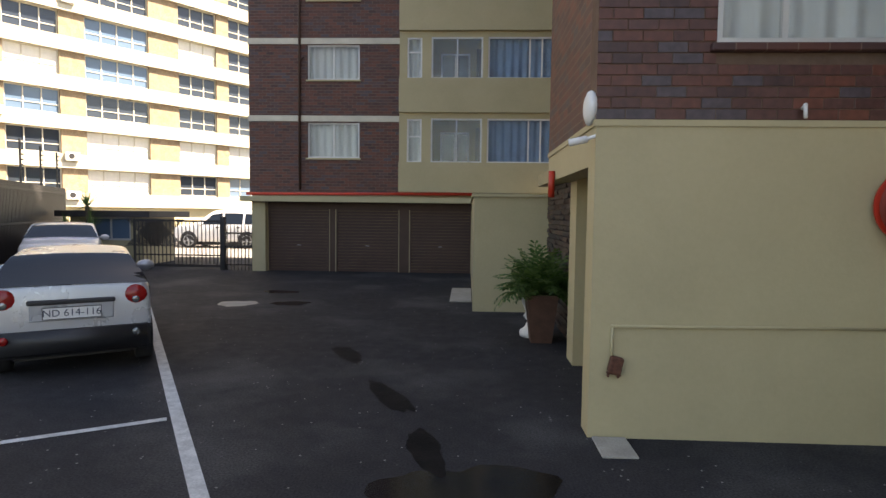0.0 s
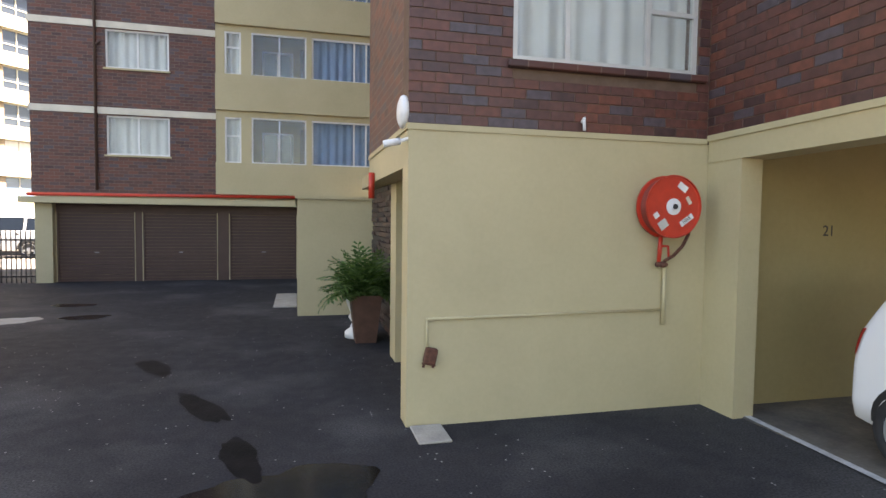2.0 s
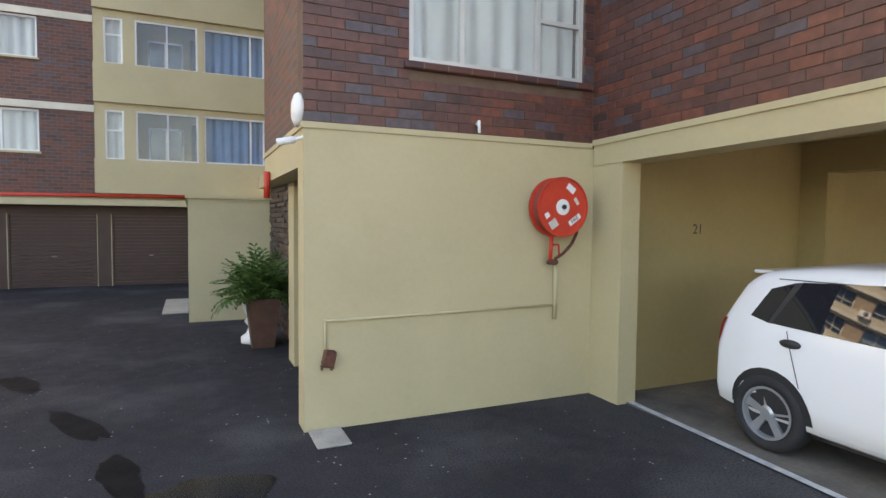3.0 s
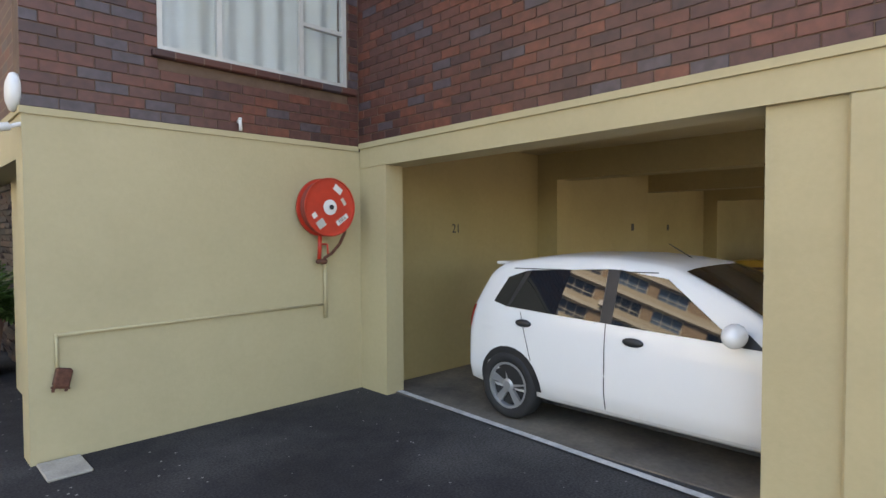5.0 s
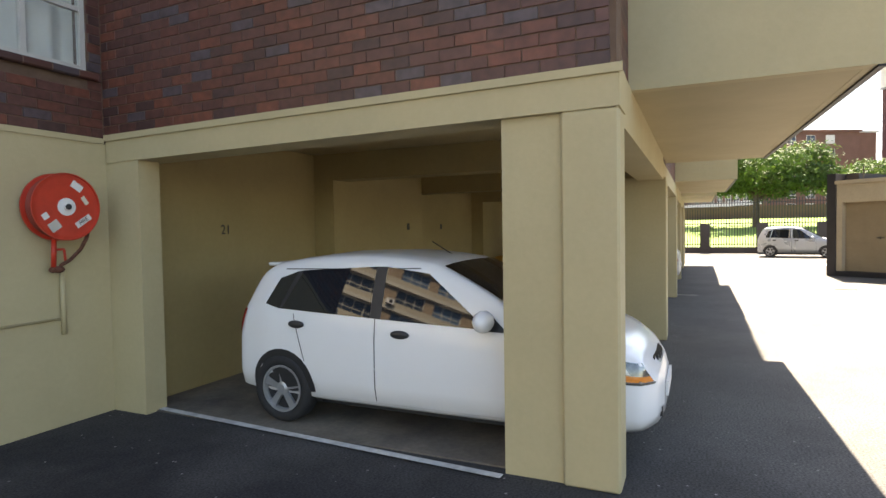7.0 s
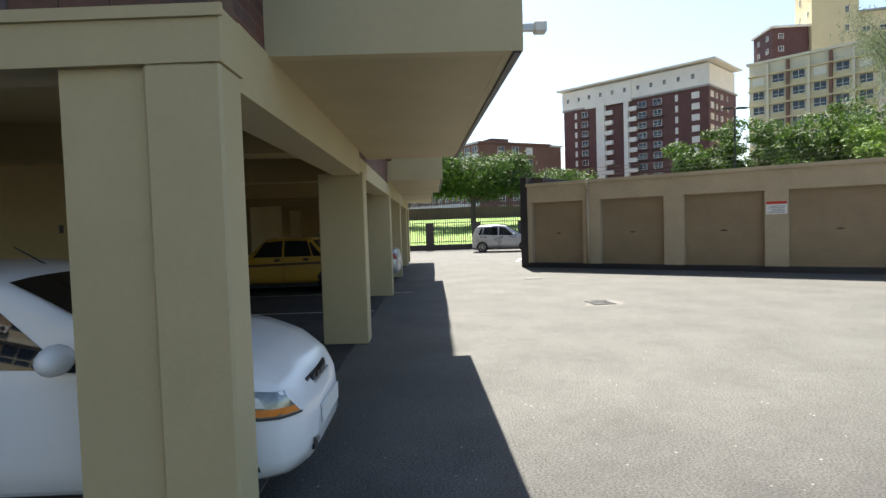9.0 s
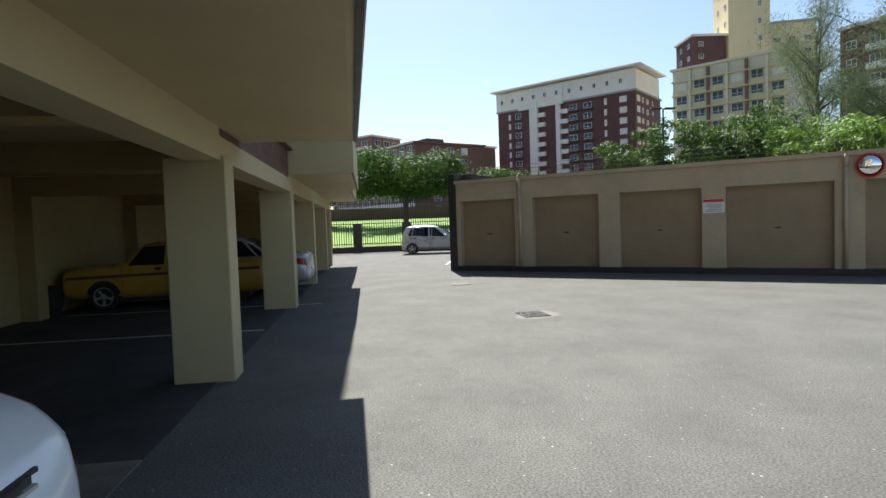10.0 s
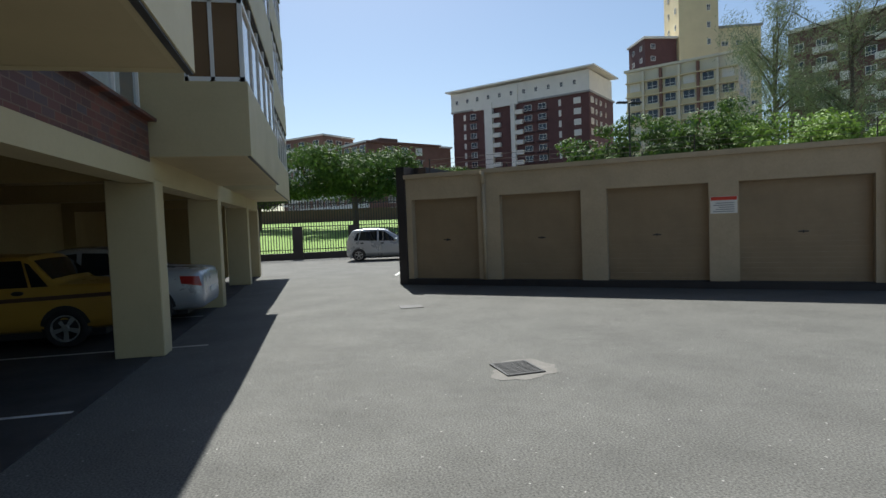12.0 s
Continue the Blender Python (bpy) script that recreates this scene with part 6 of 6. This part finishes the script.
part("ground_floor", boxes((0, END, 0.1, 0.9, 0, 2.2)), M_FAR_YELLOW, FLATS, "yellow painted ground floor")
for f in range(NF + 1):
    z = 2.2 + f * ST
    part("slab", boxes((-0.2, END + 0.2, -0.35, 0.9, z - 0.25, z + 0.12)), M_FLATS_WHITE, FLATS)
for f in range(NF):
    z = 2.32 + f * ST
    part("spandrel", boxes((0, END, -0.3, -0.1, z, z + 0.62)), M_FLATS_CREAM, FLATS)
    for a, b, c in BAYS:
        part("pier", boxes((b, c, -0.08, 0.9, z, z + ST - 0.37)), M_FAR_GRIT, FLATS, "brown pebbledash pier")
    for a, b, c in BAYS:
        g_ = rnd.choice((M_GLASS_DARK, M_GLASS_BLUE, M_GLASS_DARK, M_CURTAIN))
        far_window(FLATS, a, 0.15, z + 0.62, b - a, ST - 1.0, g_, M_FLATS_WHITE)
    for a, b, c in BAYS:
        if rnd.random() < 0.25:
            ac = part("air_conditioner", boxes((b + 0.1, b + 0.95, -0.62, -0.3, z + 0.15, z + 0.72)), M_WHITE, FLATS, "boxy white air conditioner")
            bm = bmesh.new()
            lathe(bm, [(0.2, 0.0), (0.2, 0.02), (0.02, 0.02)], Matrix.Translation((b + 0.45, -0.62, z + 0.44)) @ Matrix.Rotation(radians(90), 4, "X"), 16)
            part("fan_grille", bm, M_BLACK, ac)


def tower(name, label, a, b, depth, top, storey, cols, wall, base_z=0.0, glass=None, bands=None, roof=None, win=(1.4, 1.4), ends=True, skip=None):
    """A far block: its front runs from a to b with the outside on the right-hand side, windows in rows."""
    m, L = frame_at(a, b)
    t = thing(name, label, "building", m)
    part("wall", boxes((0, L, 0, depth, base_z, top)), wall, t)
    part("roof", boxes((-0.4, L + 0.4, -0.5, depth + 0.4, top, top + 0.5)), roof or M_ROOF_SHADE, t)
    nf = int((top - base_z) / storey)
    rnd = random.Random(int(top * 10))
    for f in range(nf):
        z = base_z + f * storey + storey * 0.35
        if bands:
            part("band", boxes((0, L, -0.25, 0.0, base_z + f * storey, base_z + f * storey + storey * 0.32)), bands, t)
        for c in range(cols):
            x = L * (c + 0.5) / cols - win[0] / 2
            if skip and skip(c, f):
                continue
            far_window(t, x, -0.05, z, *win, rnd.choice((glass or M_GLASS_DARK, M_GLASS_DARK, M_CURTAIN if rnd.random() < 0.4 else M_GLASS_DARK)), M_FAR_WHITE)
        if ends:
            for c in range(max(1, int(depth / 4.5))):
                far_window(t, L + 0.05, 1.5 + c * 4.2, z, *win, M_GLASS_DARK, M_FAR_WHITE, 90)
                far_window(t, -0.05, 1.5 + c * 4.2 + win[0], z, *win, M_GLASS_DARK, M_FAR_WHITE, -90)
    return t, L


# brown flats with a white top; its recesses and white stair strips are built on
t, L = tower("brown_high_rise", "maroon brick high-rise with white penthouse floors", (195.51, -47.16), (161.02, -79.96), 22, 36.5, 3.0, 1, M_FAR_BRICK, win=(0.9, 1.3), skip=lambda c, f: True)
t.scale = (1.0, 1.0, 1.05)
part("penthouse", boxes((-0.3, L + 0.3, -0.4, 20, 37.0, 42.6), (0.18 * L, 0.52 * L, -0.9, -0.4, 36.2, 41.8)), M_FAR_WHITE, t, "white penthouse storeys")
part("roof_canopy", boxes((-1.5, L + 2.5, -2.2, 20, 43.0, 43.4)), M_FAR_WHITE, t, "thin overhanging white roof")
for i in range(12):
    part("canopy_strut", boxes((i * L / 11 - 0.1, i * L / 11 + 0.1, -1.6, -1.4, 42.6, 43.0)), M_FAR_WHITE, t)
for c in range(11):
    far_window(t, 1.5 + c * L / 11.5, -0.42 if not 0.18 * L < 1.5 + c * L / 11.5 + 1 < 0.52 * L else -0.95, 39.0, 1.0, 1.4, M_GLASS_DARK, M_FAR_WHITE)
DARKB = material("recess_brick", (0.055, 0.035, 0.04), 0.8, scale=0.4)
for f in range(12):
    z = 0.8 + f * 3.0
    for x, w in ((0.145, 2.2), (0.56, 2.6), (0.66, 2.6)):
        far_window(t, x * L, -0.05, z, w, 1.7, M_GLASS_DARK, M_FAR_WHITE)
        part("slab", boxes((x * L - 0.6, x * L + w + 0.6, -0.5, 0, z - 0.55, z - 0.3)), DARKB, t)
    for x in (0.33, 0.50):
        part("balcony", boxes((x * L, x * L + 2.6, -1.0, 0, z - 0.6, z + 0.7)), M_FAR_WHITE, t, "white balcony front")
    for x in (0.09, 0.8):
        far_window(t, x * L, -0.05, z, 0.8, 1.8, M_CURTAIN, M_FAR_WHITE)
    far_window(t, L + 0.05, 1.2, z, 2.4, 1.7, M_CURTAIN, M_FAR_WHITE, 90)
    far_window(t, L + 0.05, 5.2, z, 1.2, 1.5, M_GLASS_DARK, M_FAR_WHITE, 90)
    far_window(t, L + 0.05, 9.0, z, 1.2, 1.5, M_GLASS_DARK, M_FAR_WHITE, 90)
    far_window(t, L * 0.9, -0.05, z, 2.2, 1.7, M_CURTAIN, M_FAR_WHITE)
part("stair_tower", boxes((0.27 * L, 0.33 * L, -1.2, 0, 0, 38.0), (0.47 * L, 0.5 * L, -1.2, 0, 0, 36.5)), M_FAR_WHITE, t, "white stair shaft")
tower("brick_flats", "long low brick flats with white window frames", (199.0, 8.52), (158.29, -14.53), 30, 23.8, 3.3, 12, M_FAR_BROWN, glass=M_GLASS_DARK, win=(2.4, 2.3), bands=M_FAR_WHITE, roof=M_FAR_WHITE, ends=False)
t, L = tower("brick_flats", "brick flats wing with white framed windows", (158.29, -14.53), (169.1, -36.32), 30, 23.8, 3.3, 5, M_FAR_BROWN, win=(2.2, 2.1), roof=M_FAR_BROWN, skip=lambda c, f: c in (0, 4))
part("stair_house", boxes((8, 14, 6, 14, 24.3, 26.3)), M_FAR_BROWN, t)
tower("pink_flats", "small pinkish block with balconies above the trees", (206.11, 10.25), (191.99, -3.62), 14, 31, 3.0, 3, M_FAR_BROWN, win=(2.6, 1.8), bands=M_FAR_WHITE, roof=M_FAR_WHITE)
t, L = tower("cream_flats", "cream flats with framed balcony bays", (119.03, -67.69), (102.7, -81.95), 14, 32.3, 3.0, 6, M_FAR_CREAM, win=(2.2, 1.7), bands=M_FAR_YELLOW, roof=M_FAR_CREAM)
for c in range(1, 6):
    part("pier", boxes((L * c / 6 - 0.25, L * c / 6 + 0.25, -0.8, 0, 0, 32)), M_FAR_CREAM if c % 2 else M_FAR_BROWN, t)
for f in range(10):
    part("balcony_slab", boxes((0, L, -0.9, 0, f * 3.0 + 2.75, f * 3.0 + 3.0)), M_FAR_YELLOW, t)
tower("yellow_tower", "tall pale yellow tower with few windows", (134.03, -91.02), (132.04, -100.7), 9, 64, 4.2, 2, M_FAR_YELLOW, win=(0.9, 1.5), skip=lambda c, f: c == 0)
tower("brown_flats", "dark brick flats beside the yellow tower", (135.8, -82.64), (135.03, -90.93), 9, 45.5, 3.0, 2, M_FAR_BRICK, win=(1.2, 1.2), roof=M_FAR_WHITE, skip=lambda c, f: c == 1)
tower("yellow_flats", "pale yellow flats beside the tower", (132.64, -100.81), (129.36, -110.58), 9, 47.5, 3.0, 3, M_FAR_YELLOW, win=(1.6, 1.2))
t, L = tower("brick_high_rise", "brown brick high-rise with white balcony strips", (87.33, -78.71), (69.26, -86.56), 16, 30.5, 2.9, 6, M_FAR_BRICK, win=(1.5, 1.4), roof=M_FAR_WHITE)
for f in range(10):
    for x in (0.2, 0.62):
        part("balcony", boxes((x * L, x * L + 3.2, -0.9, 0, f * 2.9 + 0.1, f * 2.9 + 1.1)), M_FAR_WHITE, t, "white balcony front")

# ---- laid bricks and stones ----
def piece_material(name, tones, per_island):
    """Fired clay in many tones, changing from piece to piece."""
    m = bpy.data.materials.new(name)
    m.use_nodes = True
    n, l = m.node_tree.nodes, m.node_tree.links
    b = n["Principled BSDF"]
    src = n.new("ShaderNodeNewGeometry") if per_island else n.new("ShaderNodeObjectInfo")
    ramp = n.new("ShaderNodeValToRGB")
    ramp.color_ramp.interpolation = "CONSTANT"
    ramp.color_ramp.elements[0].color = (*tones[0], 1)
    ramp.color_ramp.elements[1].position, ramp.color_ramp.elements[1].color = 1 - 1 / len(tones), (*tones[-1], 1)
    for i, c in enumerate(tones[1:-1]):
        e = ramp.color_ramp.elements.new((i + 1) / len(tones))
        e.color = (*c, 1)
    l.new(src.outputs["Random Per Island" if per_island else "Random"], ramp.inputs["Fac"])
    geo = n.new("ShaderNodeNewGeometry")
    nz = n.new("ShaderNodeTexNoise")
    nz.inputs["Scale"].default_value, nz.inputs["Detail"].default_value = 14, 6
    l.new(geo.outputs["Position"], nz.inputs["Vector"])
    mr = n.new("ShaderNodeMapRange")
    mr.inputs["From Min"].default_value, mr.inputs["From Max"].default_value = 0.3, 0.7
    mr.inputs["To Min"].default_value, mr.inputs["To Max"].default_value = 0.72, 1.3
    l.new(nz.outputs["Fac"], mr.inputs["Value"])
    mu = n.new("ShaderNodeVectorMath")
    mu.operation = "SCALE"
    l.new(ramp.outputs["Color"], mu.inputs[0])
    l.new(mr.outputs["Result"], mu.inputs["Scale"])
    l.new(mu.outputs["Vector"], b.inputs["Base Color"])
    b.inputs["Roughness"].default_value = 0.5
    bp = n.new("ShaderNodeBump")
    bp.inputs["Strength"].default_value, bp.inputs["Distance"].default_value = 0.4, 0.004
    l.new(nz.outputs["Fac"], bp.inputs["Height"])
    l.new(bp.outputs["Normal"], b.inputs["Normal"])
    return m


M_BRICK = piece_material("fired_brick", BRICK_TONES, False)
M_BRICK_REST = piece_material("fired_brick_joined", BRICK_TONES, True)
STONE_TONES = [(0.045, 0.028, 0.024), (0.06, 0.034, 0.028), (0.035, 0.026, 0.026), (0.075, 0.04, 0.03)]
M_STONE = piece_material("rough_cladding_stone", STONE_TONES, False)


def brick_mesh(name, w, h, d, mat, rough=0.0, seed=0):
    """A brick with chamfered front edges: runs along x, front towards -y."""
    rnd = random.Random(seed)
    c = 0.003
    bm = bmesh.new()
    back = [bm.verts.new((x, 0, z)) for x, z in ((0, 0), (w, 0), (w, h), (0, h))]
    mid = [bm.verts.new((x, -d + c, z)) for x, z in ((0, 0), (w, 0), (w, h), (0, h))]
    front = [bm.verts.new((x, -d + rough * rnd.uniform(-1, 0.3), z)) for x, z in ((c, c), (w - c, c), (w - c, h - c), (c, h - c))]
    for a, b in ((back, mid), (mid, front)):
        for i in range(4):
            bm.faces.new((a[i], a[(i + 1) % 4], b[(i + 1) % 4], b[i]))
    bm.faces.new(front)
    me = ob_from(name, bm, mat)
    data = me.data
    bpy.data.objects.remove(me)
    return data


BRICK_MESHES = {}


def lay(wall, m, length, z0, z1, hole=None, limit=300, course=0.0855, step=0.232, gap=0.0075):
    """Running bond over a face whose local x runs along it and -y points outwards; the bricks past the limit are joined."""
    rest, made = bmesh.new(), 0
    rnd = random.Random(len(wall.name))
    rows = int((z1 - z0) / course + 0.5)
    for r in range(rows):
        z = z0 + r * course
        x = -step / 2 if r % 2 else 0.0
        while x < length:
            a, b = max(0, x), min(length, x + step - gap)
            x += step
            spans = [(a, b)]
            if hole and z + course > hole[2] and z < hole[3]:
                spans = [(a, min(b, hole[0])), (max(a, hole[1]), b)]
            for p, q in spans:
                if q - p < 0.03:
                    continue
                w = round(q - p, 3)
                d = 0.006 + 0.002 * rnd.random()
                if made < limit:
                    key = (w, made % 3)
                    if key not in BRICK_MESHES:
                        BRICK_MESHES[key] = brick_mesh("brick", w, course - gap, 0.006 + 0.001 * (made % 3), M_BRICK)
                    o = new("brick", BRICK_MESHES[key])
                    o.parent, o.matrix_basis = wall, m @ Matrix.Translation((p, 0, z))
                    made += 1
                else:
                    box(rest, p, q, -d, 0, z, z + course - gap, m)
    if rest.verts:
        ob = part("bricks", rest, M_BRICK_REST, wall)
        tagged(ob, "upper courses of red-brown brick", kind="stuff")


lay(WALL_WEST, Matrix.Translation((3.85, 4.705, 0)) @ Matrix.Rotation(radians(-90), 4, "Z") @ Matrix.Rotation(radians(-0.77), 4, "Y"), 4.605, 2.588, ZB)
lay(WALL_BLOCK, Matrix.Translation((0.94, 4.72, 0)), 2.89, ZC + 0.058, ZB, (WX0 - 0.94, WX1 - 0.94, WZ0 - 0.07, 9))

# rough stone cladding by the side entry
rnd = random.Random(21)
stones = [brick_mesh("stone", w, h, d, M_STONE, 0.03, i) for i, (w, h, d) in enumerate(((0.30, 0.075, 0.05), (0.36, 0.075, 0.06), (0.42, 0.075, 0.045), (0.28, 0.075, 0.065), (0.34, 0.075, 0.055)))]
for r in range(28):
    y = 10.55
    while y > 7.5:
        me = rnd.choice(stones)
        w = me.vertices[1].co.x
        if y - w < 7.42:
            break
        o = new("stone", me)
        o.parent, o.matrix_basis = WALL_CLAD, Matrix.Translation((1.47, y, 0.02 + r * 0.081)) @ Matrix.Rotation(radians(-90), 4, "Z")
        y -= w + 0.008
    o = new("stone", stones[(0, 3)[r % 2]])
    o.parent, o.matrix_basis = WALL_CLAD, Matrix.Translation((1.45, 7.47, 0.02 + r * 0.081))
